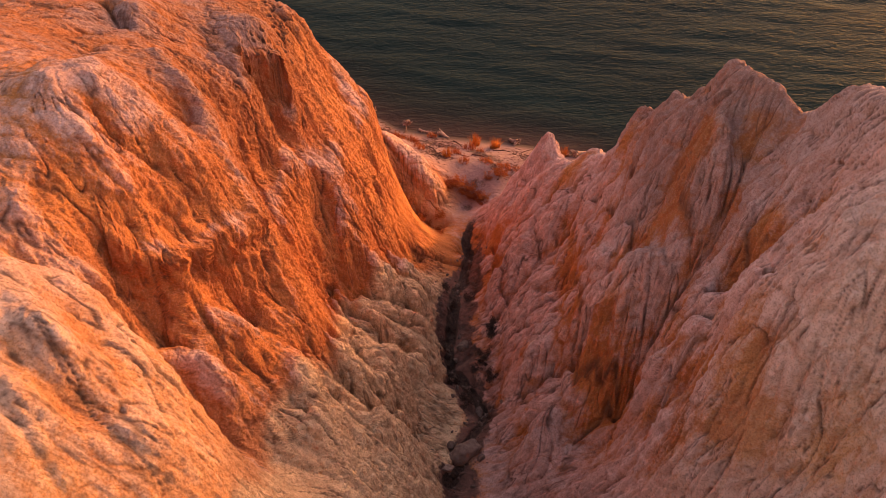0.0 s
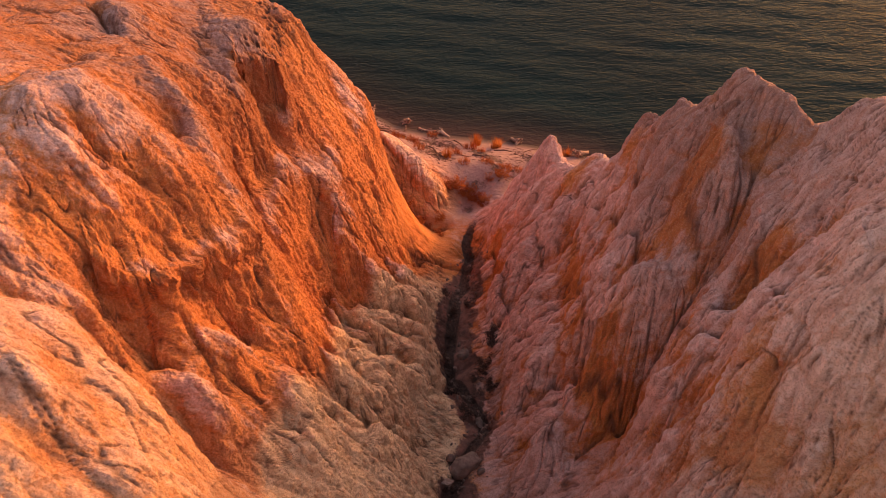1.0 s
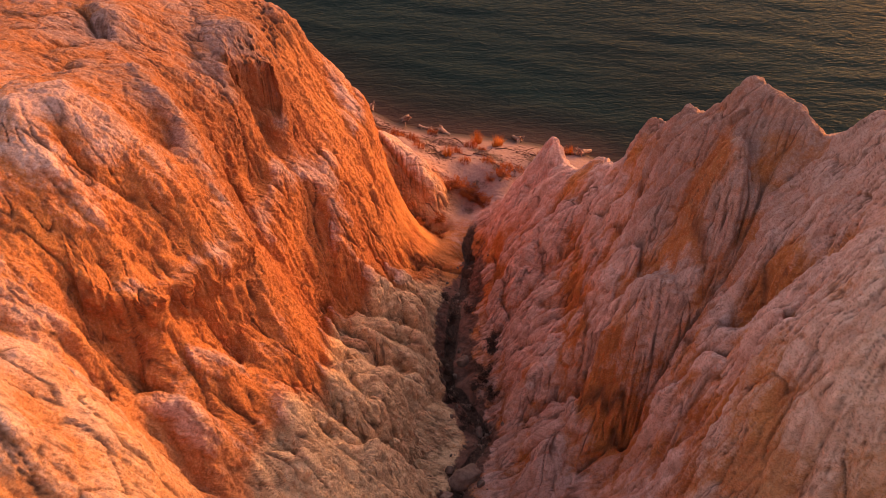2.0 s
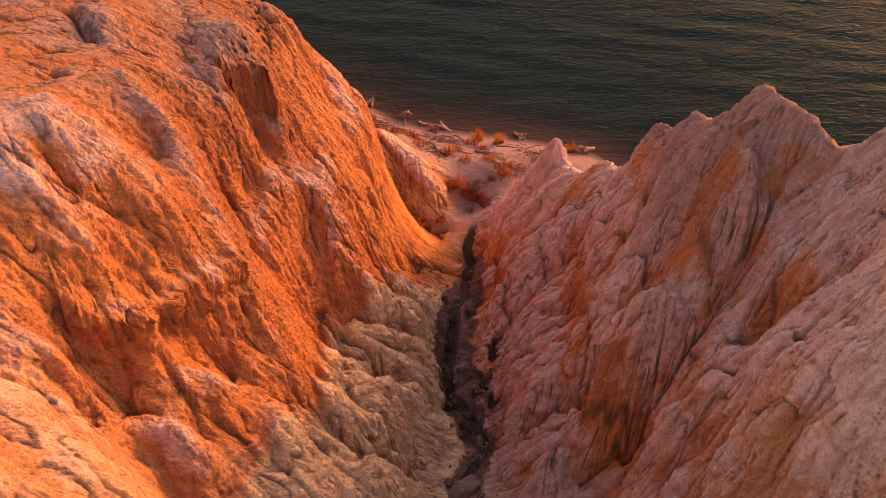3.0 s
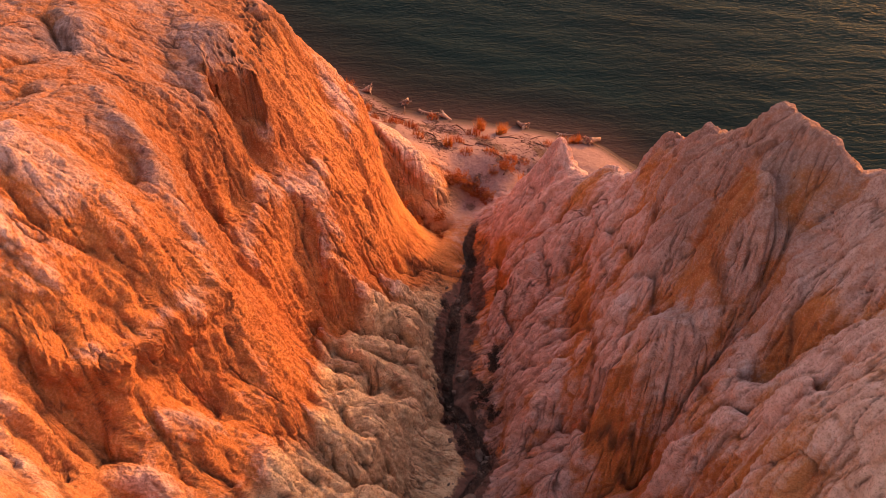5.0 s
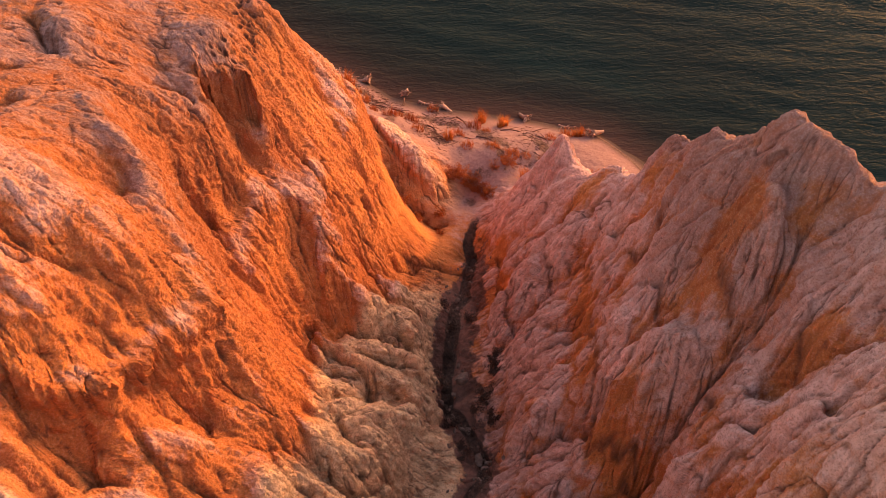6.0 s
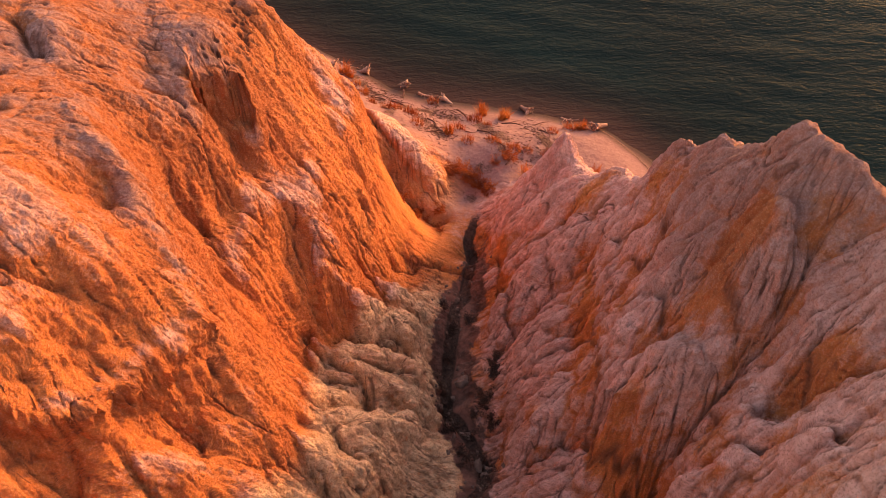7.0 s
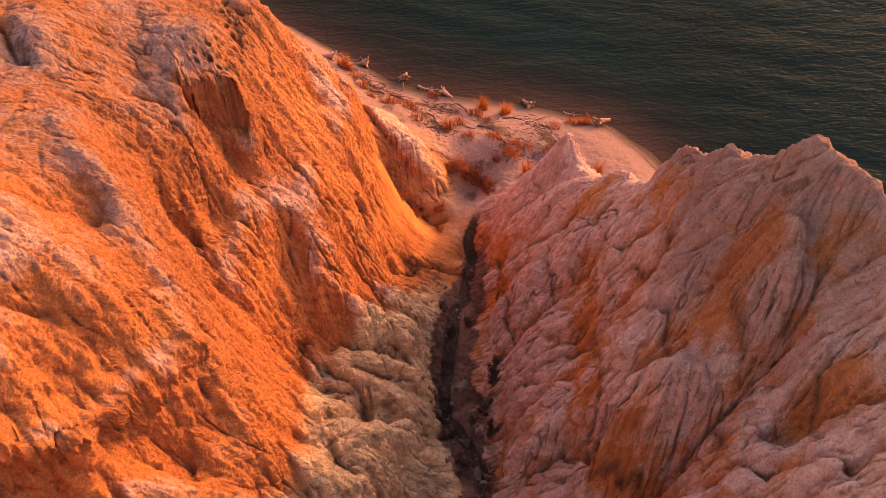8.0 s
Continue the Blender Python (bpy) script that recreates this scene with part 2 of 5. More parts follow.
landform("crest_wall", (11.61, 49.78, 20.41), (13.02, 48.02, 22.4))
landform("crest_wall", (14.7, 42.96, 27.64))
landform("crest_wall", (17.06, 39.94, 26.7), (13.87, 40.68, 25.71), (13.07, 41.3, 24.17))
landform("crest_wall", (12.31, 41.79, 20.53))
landform("crest_wall", (10.18, 46.13, 16.31))
landform("crest_wall", (7.71, 52.3, 11.3))
landform("crest_wall", (4.44, 51.6, 5.71))
landform("nose_wall", (8.39, 41.94, 14.54))
landform("nose_wall", (9.86, 38.2, 17.18))
landform("nose_wall", (9.28, 37.94, 13.06))
landform("nose_wall", (11.46, 37.28, 16.62), (12.44, 36.86, 17.99))
landform("nose_wall", (14.91, 37.5, 24.42))
landform("nose_wall", (15.46, 33.69, 24.69))
landform("nose_wall", (13.9, 36.45, 20.5))
landform("nose_wall", (13.5, 30.02, 24.42))
landform("nose_wall", (12.64, 33.08, 19.61))
landform("nose_wall", (10.57, 36.91, 11.07))
landform("nose_wall", (6.42, 41.16, 8.68))
landform("recess", (-11.76, 50.97, 23.88), (-11.26, 51.41, 23.74), (-10.63, 51.97, 23.36), (-9.87, 52.26, 23.06), (-9.39, 52.24, 22.85), (-9.23, 52.23, 21.37), (-9.36, 52.64, 19.53), (-9.11, 52.03, 18.23))
landform("recess", (-11.2, 49.79, 23.57), (-10.94, 48.7, 22.93), (-10.99, 49.06, 21.49), (-10.7, 50.83, 19.59))
landform("high_bench", (-13.62, 49.88, 24.56), (-12.61, 49.4, 24.08), (-11.91, 48.9, 23.76))
landform("high_bench", (-18.58, 46.5, 27.88))
landform("high_bench", (-17.91, 42.72, 28.46), (-16.26, 43.08, 28.26), (-14.75, 43.22, 28.2), (-16.77, 45.4, 27.57))
landform("high_bench", (-14.96, 49, 25.49))
landform("high_bench", (-15.65, 40.62, 29.38), (-14.45, 41.28, 28.44), (-12.83, 41.75, 27.58))
landform("columns", (-12.67, 46.49, 23.73), (-12.23, 46.19, 23.05), (-11.59, 47.21, 21.95), (-11.15, 47.36, 21.33))
landform("columns", (-10.97, 41.99, 23.96))
landform("columns", (-11.7, 45.5, 19.52), (-11.09, 44.73, 19.25), (-10.22, 47.23, 18.5))
landform("columns", (-13.53, 39.81, 27.58), (-12.57, 40.89, 26.67))
landform("columns", (-13.19, 35.92, 29.49), (-12.12, 36.42, 28.17))
landform("buttress", (-11.65, 38.42, 26.19), (-10.84, 39.55, 24.75), (-10.31, 39.21, 23.99), (-9.65, 38.92, 23.33))
landform("buttress", (-14.55, 35.06, 30.38), (-14.09, 34.48, 29.56), (-13.39, 34.46, 28.76), (-13.1, 34.46, 28.19), (-14.1, 36.16, 30.31), (-12.86, 35.6, 28.76), (-14.64, 33.48, 30.34), (-13.96, 33.44, 29.34))
landform("left_flank", (-13.35, 33.14, 28.31), (-12.74, 33.71, 27.35), (-11.88, 34.44, 26.3), (-11.43, 34.28, 25.36), (-10.76, 35.49, 25.16))
landform("left_flank", (-14.41, 31.87, 28.87), (-13.5, 31.64, 27.66), (-12.55, 32.23, 26.43), (-11.8, 32.95, 25.02))
landform("left_flank", (-14.46, 30.21, 27.61), (-13.39, 30.61, 26.56), (-12.81, 30.87, 25.64))
landform("overhang_rim", (-12.17, 31.26, 25.23), (-11.59, 31.62, 25.02), (-11.49, 32.82, 24.46), (-10.8, 33.33, 23.92), (-10.36, 34.43, 23.91), (-9.82, 35.62, 23.49), (-9.08, 36.88, 22.89))
landform("overhang_rim", (-13.54, 30.19, 24.66), (-13.19, 30.21, 23.45), (-12.23, 30.69, 23.48), (-11.3, 31.26, 22.91), (-10.86, 32.82, 21.84))
landform("overhang_foot", (-10.08, 33.7, 20.67), (-9.52, 33.94, 19.57), (-8.65, 33.68, 18.83), (-9.08, 35.69, 21.45), (-8.63, 36.06, 19.68), (-8.35, 36.64, 19.9), (-7.87, 36.79, 18.63))
landform("overhang_foot", (-7.96, 43.19, 12.18), (-7.25, 42.44, 11.66))
landform("overhang_foot", (-6.41, 37.72, 13.55))
landform("lower_bulge", (-6.49, 34.67, 15.43), (-7.03, 31.9, 17.57), (-7.93, 30.49, 18.48), (-8.63, 30.53, 18.91))
landform("lower_bulge", (-13.46, 28.3, 27.13), (-13.75, 29.54, 26), (-13.05, 28.33, 25.95), (-13.12, 28.66, 23.78), (-12.34, 29.3, 22.5), (-11.35, 29.25, 21.97), (-10.8, 29.58, 21.52), (-10.31, 28.85, 21.57))
landform("bulge_gully", (-9.47, 28.23, 20.77), (-11.08, 30.37, 22.09), (-11.83, 30, 22.61), (-12.52, 29.65, 22.9), (-10.24, 30.67, 21.71), (-9.77, 30.08, 20.66), (-9.49, 29.67, 19.94))
landform("bulge_gully", (-13.63, 26.52, 27.07), (-12.6, 26.21, 26.57), (-11.36, 25.49, 25.61))
landform("bulge_gully", (-11.49, 27.46, 21.41))
landform("spur", (-10.41, 50.29, 18.74), (-9.52, 50.63, 18.15), (-8.62, 49.7, 17.01), (-7.98, 49.46, 16.53), (-8.73, 48.33, 16.93), (-7.61, 49.35, 15.17), (-7.17, 48.97, 14.17), (-5.97, 49.11, 13.62), (-6.28, 48.02, 12.85), (-7.13, 47.32, 12.63), (-8, 47.09, 13.76), (-7.68, 46.16, 12.38))
landform("hollow", (-6.03, 47.53, 10.93), (-5.39, 47.64, 9.75), (-4.77, 47.52, 8.73), (-6.87, 46.19, 10.44))
landform("hollow", (-6.31, 53.78, 14.49), (-6.12, 51.67, 14.03), (-5.61, 51.84, 11.47), (-4.96, 51.44, 9.87), (-4.14, 50.78, 8.56), (-3.38, 50.37, 7.55))
landform("hollow", (-7.31, 58.83, 15.8), (-7.64, 55.99, 17.08))
landform("far_rib", (-6.49, 56.92, 15.02), (-5.18, 57.33, 13.33), (-4.89, 57.05, 11.15), (-4.47, 55.48, 10.65), (-4.05, 54.05, 9.38), (-3.43, 54.82, 6.06))
landform("far_rib", (-9.07, 52.76, 18.91), (-8.04, 53.34, 16.99), (-6.98, 52.44, 15.97))
landform("far_rib", (-3.94, 63.69, 5), (-2.61, 61.76, 3.32))
landform("far_rib", (-3.24, 57.04, 4.94))
landform("sand_fan", (-1.01, 60.3, 2.3), (0.7, 60.41, 1.68))
landform("sand_fan", (-1.61, 57.23, 3.65))
landform("sand_fan", (-3.96, 65.51, 6.19), (-2.69, 65.09, 4.92), (-0.97, 63.99, 3), (0.79, 63.06, 1.79))
landform("sand_fan", (-1.84, 65.86, 4.79), (0.31, 66.07, 2.28), (2.09, 64.83, 1.1))
landform("sand_fan", (-3.1, 54.57, 5.21), (-1.6, 56.24, 3.15))
landform("low_spur", (-0.45, 56.64, 1.94), (1.18, 56.32, 1.07), (1.45, 58.03, 1.86))
landform("low_spur", (-3.23, 50.39, 6.87), (-2.13, 50.05, 5.86), (-1.32, 50.47, 4.62))
landform("low_spur", (-0.77, 53.86, 3.1))
landform("low_spur", (-2.85, 48.88, 6.45), (-1.96, 48.65, 5.85))
landform("low_spur", (-7.13, 45.16, 10.53), (-5.66, 46.35, 8.73), (-4.03, 46.52, 7.49))
landform("roll_upper", (-2.49, 47.72, 5.51), (-1.32, 46.15, 6.24), (-0.98, 45.6, 5.21), (-0.67, 44.99, 4))
landform("roll_upper", (-6.65, 44.76, 10.05), (-5.89, 44.46, 9.2), (-5.03, 43.75, 8.41), (-3.9, 43.4, 7.51))
landform("roll_upper", (-7.1, 44.21, 9.73), (-6.09, 43.73, 9.12), (-4.85, 43.72, 8.05), (-4.29, 43.27, 7.67))
landform("roll_block", (-5.12, 38.99, 11.79), (-4.31, 40.96, 9.26), (-2.82, 42.69, 6.96), (-1.87, 42.87, 6.06), (-1.46, 41.72, 5.9))
landform("roll_block", (-3.82, 37.91, 10.62), (-5.86, 38.35, 13.03), (-5.18, 36.64, 13.13), (-4.78, 35.5, 13.17), (-4.3, 35.62, 12.36), (-3.41, 37.55, 10.34), (-3.76, 35.28, 11.71))
landform("roll_lower", (-3.16, 34.61, 11.72))
landform("roll_lower", (-2.87, 37.51, 8.78))
landform("roll_lower", (-6.66, 32.39, 17.35), (-5.98, 33.04, 15.03))
landform("roll_lower", (-4.22, 34.34, 11.64), (-4.64, 33.14, 12.55), (-3.66, 33.73, 11.61))
landform("roll_lower", (-2.37, 39.01, 7.73), (-1.5, 40.01, 5.13), (-0.53, 41.71, 4.33), (0.83, 42.77, 2.83))
landform("gully_bed", (1.84, 42.36, 2.59))
landform("gully_bed", (-1.74, 38.51, 5.15), (-0.47, 38.99, 3.77))
landform("gully_bed", (2.57, 42.27, 1.12))
landform("gully_bed", (0.8, 52.85, 1.91), (0.94, 50.27, 1.37))
landform("gully_bed", (0.83, 46.63, 1.17), (2.28, 44.65, 1.39), (3.09, 42.02, 2.12))
landform("gully_bed", (2.77, 54.1, 1.72), (1.94, 51.62, 2.19), (3.01, 48.68, 3.36))
landform("gully_side", (4.15, 49.14, 3.94), (2.62, 47.63, 2.85), (3.69, 45.93, 3.35), (4.35, 44.3, 3.09), (3.6, 42.59, 2.58))
landform("gully_side", (5.03, 42.97, 6.66), (5.14, 41.43, 7.05), (4.92, 40.55, 6.7))
landform("gully_side", (8.1, 54.13, 12.88))
landform("gully_side", (10.13, 50.17, 15.94))
landform("gully_side", (11.34, 47.67, 18.5))
landform("gully_side", (11.92, 44.12, 22.05))
landform("crest_slope", (12.95, 42.65, 24.02), (13.88, 41.96, 26.17), (15.23, 40.94, 26.71), (16.27, 40.36, 26.56), (16.79, 39.3, 26.25))
landform("crest_slope", (4.93, 58.61, 6.43))
landform("crest_slope", (6.39, 55.85, 9.37), (7.47, 52.82, 10.87))
landform("crest_slope", (8.78, 50.79, 13.59))
landform("crest_slope", (10.06, 47.55, 16.36))
landform("crest_slope", (10.83, 43.97, 20.25))
landform("rib_upper", (12.24, 42.57, 21.93), (12.81, 40.16, 23.46), (13.68, 39.74, 24.84), (14.52, 38.75, 24.43), (14.91, 39.25, 25.28), (16.03, 39.06, 25.47), (16.62, 37.18, 26.57), (17.16, 36.6, 27.42))
landform("rib_upper", (4.42, 55.18, 6.26))
landform("rib_upper", (6.2, 52.53, 8.98), (7.42, 51.36, 10.09))
landform("rib_upper", (8.79, 47.2, 13.85))
landform("rib_mid", (10.06, 45.87, 15.16))
landform("rib_mid", (10.42, 41.94, 19.11), (11.64, 41.58, 19.85), (12.79, 39.35, 21.76), (13.61, 38.63, 22.82), (14.47, 38.67, 23.47), (15.87, 37.2, 24.92), (16.59, 35.09, 26.06))
landform("rib_mid", (5.2, 51.57, 6.25), (6.84, 50.7, 8.76), (7.92, 48.29, 10.28))
landform("rib_mid", (8.91, 43.12, 14.48))
landform("rib_row", (9.65, 42.05, 16.54), (10.61, 40.38, 18.34), (11.73, 39.81, 19.35), (12.7, 38.78, 20.12), (13.74, 37.98, 20.6), (14.47, 37.56, 21.44), (14.53, 35.89, 23.59), (15.29, 35.11, 24.38), (15.98, 33.7, 25.23), (16.14, 32.51, 26.9))
landform("rib_row", (5.02, 47.51, 6.44), (6.29, 47.56, 8.02))
landform("rib_low", (7.53, 45.96, 8.28))
landform("rib_low", (9.51, 40.22, 15.98), (10.38, 38.45, 18.04), (11.29, 38.22, 18.73), (12.95, 37.58, 19.07))
landform("rib_low", (14.42, 34.91, 21.16), (14.36, 33.76, 23.18), (15.21, 33.58, 24.07), (15.03, 31.4, 26.25), (14.88, 29.21, 27.32))
landform("rib_low", (5.34, 45.94, 6.17))
landform("rib_low", (6.63, 43.7, 8.88))
landform("nose", (7.87, 42.18, 11.79), (8.3, 39.24, 13.57), (9.12, 38.28, 15.27), (10.23, 37.92, 16.6), (11.18, 37.28, 16.56), (12.06, 36.61, 17.4), (12.28, 35.18, 18.78), (13.05, 35.07, 19.71), (14.02, 34.55, 20.39), (13.74, 32.32, 22.72), (14.43, 32.06, 23.78))
landform("nose", (14.03, 29.1, 26.23))
landform("nose_foot", (14.58, 28.03, 26.99))
landform("nose_foot", (5.91, 41.82, 8.2), (7.55, 40.64, 10.35), (8.44, 38.78, 11.83))
landform("nose_foot", (10.43, 37.13, 14.51), (11.31, 37.02, 14.23), (11.77, 36.04, 15.97), (12.13, 34.07, 18.62), (12.89, 33.11, 19.85), (12.94, 30.93, 22.44))
landform("nose_foot", (13.9, 27.89, 25.57))
landform("apron", (14.21, 26.79, 26.48))
landform("apron", (5.64, 40.11, 6.74), (6.96, 39.38, 8.89), (8.34, 38.47, 9.72), (9.39, 37.57, 10), (10.2, 36.75, 10.04), (10.91, 36.76, 10.66))
landform("apron", (10.85, 34.17, 16.02), (11.43, 32.9, 17.25), (11.96, 32.71, 17.98), (12.85, 30.58, 20.61))
landform("near_right", (13.19, 28.56, 22.88), (13.57, 27.55, 24.03), (14.11, 26.49, 25.27))
landform("near_right", (5.68, 36.99, 7.66), (7.26, 37.64, 7.74), (8.65, 36.9, 8.36), (9.93, 36.69, 9.66))
landform("near_right", (10.29, 33.41, 12.34), (11.16, 32.6, 14.14), (11.77, 32.43, 16.23), (12.16, 30.25, 18.33))
landform("near_right", (13.25, 27.79, 21.8))
landform("near_lobe", (-15.41, 26.94, 27.96), (-14.21, 25.99, 27.44))
landform("near_lobe", (-11.89, 23.71, 30.14))
landform("near_lobe", (-13.38, 27.77, 24.93))
landform("near_lobe", (-11.15, 19.4, 33.23), (-11.61, 18.82, 32.5), (-10.77, 18.99, 31.84), (-10.19, 20.42, 30.42), (-9.09, 21.89, 28.2))
landform("near_lobe", (-10.75, 18.04, 30.77), (-9.61, 19.07, 29.98))
landform("near_apron", (-8.77, 20.01, 28.56))
landform("near_apron", (-9.91, 26.69, 18.9))
landform("near_apron", (-8.74, 17.98, 29.01))
landform("near_apron", (-8.81, 25.12, 19.89))
landform("near_apron", (-7.83, 29.51, 17.7), (-5.86, 29.77, 16.58))
landform("near_apron", (-4.55, 30.75, 13.17))
landform("right_fore", (11.78, 31.69, 15.56))
landform("right_fore", (12.26, 30.86, 19.76))
landform("right_fore", (12.96, 27.41, 21.12))
landform("right_fore", (14.73, 26.35, 27.2), (14.22, 26.64, 26.3))
landform("right_fore", (13.56, 28.33, 22.53), (14.25, 25.74, 23.48), (15.45, 24.65, 23.44))
landform("right_fore", (8.75, 36.8, 8.38))
landform("right_edge", (9.94, 30.87, 12.1))
landform("right_edge", (15.82, 29.34, 29.61), (15.29, 28.64, 28.54), (13.8, 28.49, 25.65))
landform("extra_1", (-6.47, 45.88, 9.88), (-4.77, 46.63, 7.98), (-3.1, 47.6, 6.46), (-1.65, 48.05, 4.95))
landform("extra_1", (-5.28, 44.96, 8.91), (-4.47, 44.59, 8.59), (-3.37, 45.22, 7.32), (-2.74, 45.11, 6.39), (-1.85, 44.19, 6.18), (-1.32, 43.23, 5.84), (-3.33, 44.36, 7.1), (-5.57, 43.93, 8.9))
landform("extra_2", (-6.48, 43, 10.2), (-5.51, 43.07, 8.68), (-6.23, 41.82, 10.28), (-4.66, 41.48, 9.61), (-4.79, 38.88, 11.38), (-3.77, 40.84, 8.73), (-2.49, 40.88, 8.3), (-2.93, 38.88, 10.09), (-3.5, 38.61, 10.46), (-2.37, 39, 9.12))
landform("extra_2", (-1.9, 40.87, 5.69))
landform("extra_2", (-2.6, 38.28, 9.42))
landform("extra_3", (-6.02, 36.83, 13.87), (-5.62, 35.49, 13.85), (-6.14, 34.02, 15.06))
landform("extra_3", (-4.48, 37.19, 11.47), (-3.9, 36.48, 11.39), (-2.85, 37.38, 10.15))
landform("extra_3", (-5.37, 34.98, 12.94), (-5.52, 32.79, 14.32), (-6.14, 31.31, 16.44), (-7.01, 30.81, 17.19), (-7.62, 30.19, 17.31), (-5.65, 30.87, 15.76))
landform("extra_4", (-2.44, 38.85, 6.45), (-1.24, 39.33, 4.49), (0.05, 40.88, 3.95), (0.74, 40.2, 3.16), (0.03, 43.63, 2.97), (-0.33, 45.51, 2.76))
landform("extra_4", (-0.03, 48.93, 1.46), (-0.81, 49.78, 2.77), (-0.43, 51.84, 2.62))
landform("extra_4", (-1.48, 48.53, 5.32))
landform("extra_4", (1.82, 45.85, 2.37), (2.24, 46.74, 2.35))
landform("extra_5", (5.39, 51.64, 7.96), (6.44, 50.55, 7.95), (4.42, 52.05, 6.31), (4.08, 51.26, 4.48), (5.56, 48.89, 6.58), (6.92, 48.33, 8.87), (8.48, 48.92, 11.19), (8.32, 50.97, 11.12), (6.76, 52.95, 10.18), (5.58, 55.49, 8.27))
landform("extra_5", (8.88, 48.97, 14), (9.62, 47.38, 14.23))
landform("extra_6", (9.48, 44.11, 15.29), (8.69, 46.06, 13.24))
landform("extra_6", (8.13, 47.14, 9.65))
landform("extra_6", (8.33, 42.02, 12.6))
landform("extra_6", (6.82, 46.21, 8.17), (5.9, 46.61, 7.11), (7.26, 44.16, 8.99), (7.96, 41.99, 10.23), (6.82, 41.95, 9.13), (5.71, 43.93, 7.17))
landform("extra_6", (7.29, 40.26, 9.11))
landform("extra_7", (8.77, 40.53, 14.87), (10.18, 40.28, 16.89), (9.99, 42.07, 17.87), (11.15, 41.15, 18.85), (11.26, 39.91, 18.52), (12.04, 38.67, 19.08), (10.61, 38, 17.43), (9.77, 37.93, 15.78), (9.59, 37.52, 14.55), (8.87, 38.32, 13.49), (9.42, 37.6, 11.59), (10.45, 37.23, 12.13))
landform("extra_8", (10.79, 37.34, 15.67), (11.46, 36.02, 15.35), (12.16, 35.95, 15.76), (11.71, 36.91, 16.24), (12.2, 37.25, 18.35), (12.96, 36.08, 19.74), (13.55, 37.55, 19.58), (13.75, 35.63, 20.32), (12.92, 38.78, 21.31), (12.25, 40.06, 20.73), (13.21, 39.48, 23.11), (12.44, 41.13, 21.89))
landform("extra_9", (11.51, 46.02, 21.21))
landform("extra_9", (11.06, 49.62, 17.82))
landform("extra_9", (11.85, 45.93, 22.41), (12.45, 44.37, 23.67), (13.42, 43.03, 25.4), (14.23, 41.63, 27.15), (14.16, 40.91, 25.86), (15.57, 39.98, 26.02), (14.72, 40.02, 25.65), (13.24, 40.53, 25.18))
landform("extra_9", (16.03, 37.59, 25.58), (16.6, 35.48, 26.96))
landform("extra_10", (-15.01, 37.19, 31.12))
landform("extra_10", (-13.75, 41.03, 27.97))
landform("extra_10", (-13.21, 46.79, 24.67))
landform("extra_10", (-13.93, 43.44, 27.74))
landform("extra_10", (-14.52, 35.7, 31.22))
landform("extra_10", (-15.05, 40.58, 28.9))
landform("extra_10", (-12.19, 41.41, 26.76))
landform("extra_10", (-12.16, 47.47, 23.47))
landform("extra_10", (-11.47, 40.43, 25.68), (-12.69, 39.79, 26.21))
landform("extra_11", (-10.63, 38.51, 24.14), (-10.89, 36.87, 26.06), (-11.57, 35.75, 27.05), (-12.36, 35.09, 27.63), (-14.16, 32.58, 29.17), (-12.88, 32.72, 27.32), (-12.26, 33.38, 26.3), (-10.98, 34.58, 24.39), (-10.16, 36.46, 24.47), (-9.57, 37.43, 23.53))
landform("extra_11", (-10.48, 43.81, 17.55), (-9.54, 41.62, 17.72))
landform("extra_12", (-8.54, 36.74, 21.39), (-9.32, 35.32, 22.64), (-10.01, 34.98, 22.26), (-10.48, 33.96, 22.69), (-11.05, 32.73, 23.09), (-10.43, 33.8, 21.45), (-9.22, 35.23, 20.15), (-9.68, 34.72, 21.16), (-8.27, 35.54, 18.54), (-7.38, 35.98, 18.01))
landform("extra_13", (-9.55, 44.7, 16.71), (-9.15, 46.2, 16.9), (-8.69, 46.05, 14.83), (-8.21, 45.51, 13.14))
landform("extra_13", (-10.1, 45.34, 17.69), (-10.71, 46.06, 18.65), (-9.47, 47.06, 17.79), (-9.28, 48.24, 18.34), (-10.14, 48.46, 19.01))
landform("extra_13", (-8.31, 51.79, 16.68))
landform("extra_13", (-8.32, 47.89, 14.85), (-7.15, 46.32, 11.87))
landform("extra_14", (-12.84, 30.72, 24.52), (-11.93, 31.14, 24.45), (-11.41, 31.91, 23.74), (-12.57, 30.71, 23.88), (-13.33, 30.38, 25.61), (-14.02, 29.92, 26.74), (-14.32, 29.19, 27.02), (-14.09, 28.02, 27.27), (-13.76, 27.62, 26.57), (-13.28, 27.52, 26.09), (-12.89, 27.22, 25.22), (-12.77, 27.67, 23.89))
landform("extra_15", (-10.46, 31.17, 22.2), (-9.76, 31.3, 21.28), (-8.96, 31.5, 20.71), (-8.44, 32.21, 18.89), (-7.88, 33.61, 17.82), (-7.08, 34.52, 16.58), (-8.01, 31.93, 18.04), (-9.01, 30.77, 19.68), (-9.52, 30.7, 20.62), (-10.38, 30.14, 21.42), (-9.9, 29.32, 20.73), (-9.06, 29.48, 19.25))
landform("extra_16", (-12.99, 24.82, 28.97))
landform("extra_16", (-13.65, 27.91, 25.98), (-13.12, 27.5, 24.1))
landform("extra_16", (-10.85, 20.52, 31.23), (-11.29, 17.45, 32.21), (-10.45, 18.77, 30.89), (-9.64, 19.84, 29.67))
landform("extra_16", (-11.08, 16.63, 31.52), (-9.94, 17.52, 30.17), (-8.85, 18.51, 29.44), (-8.08, 19.28, 27.92))
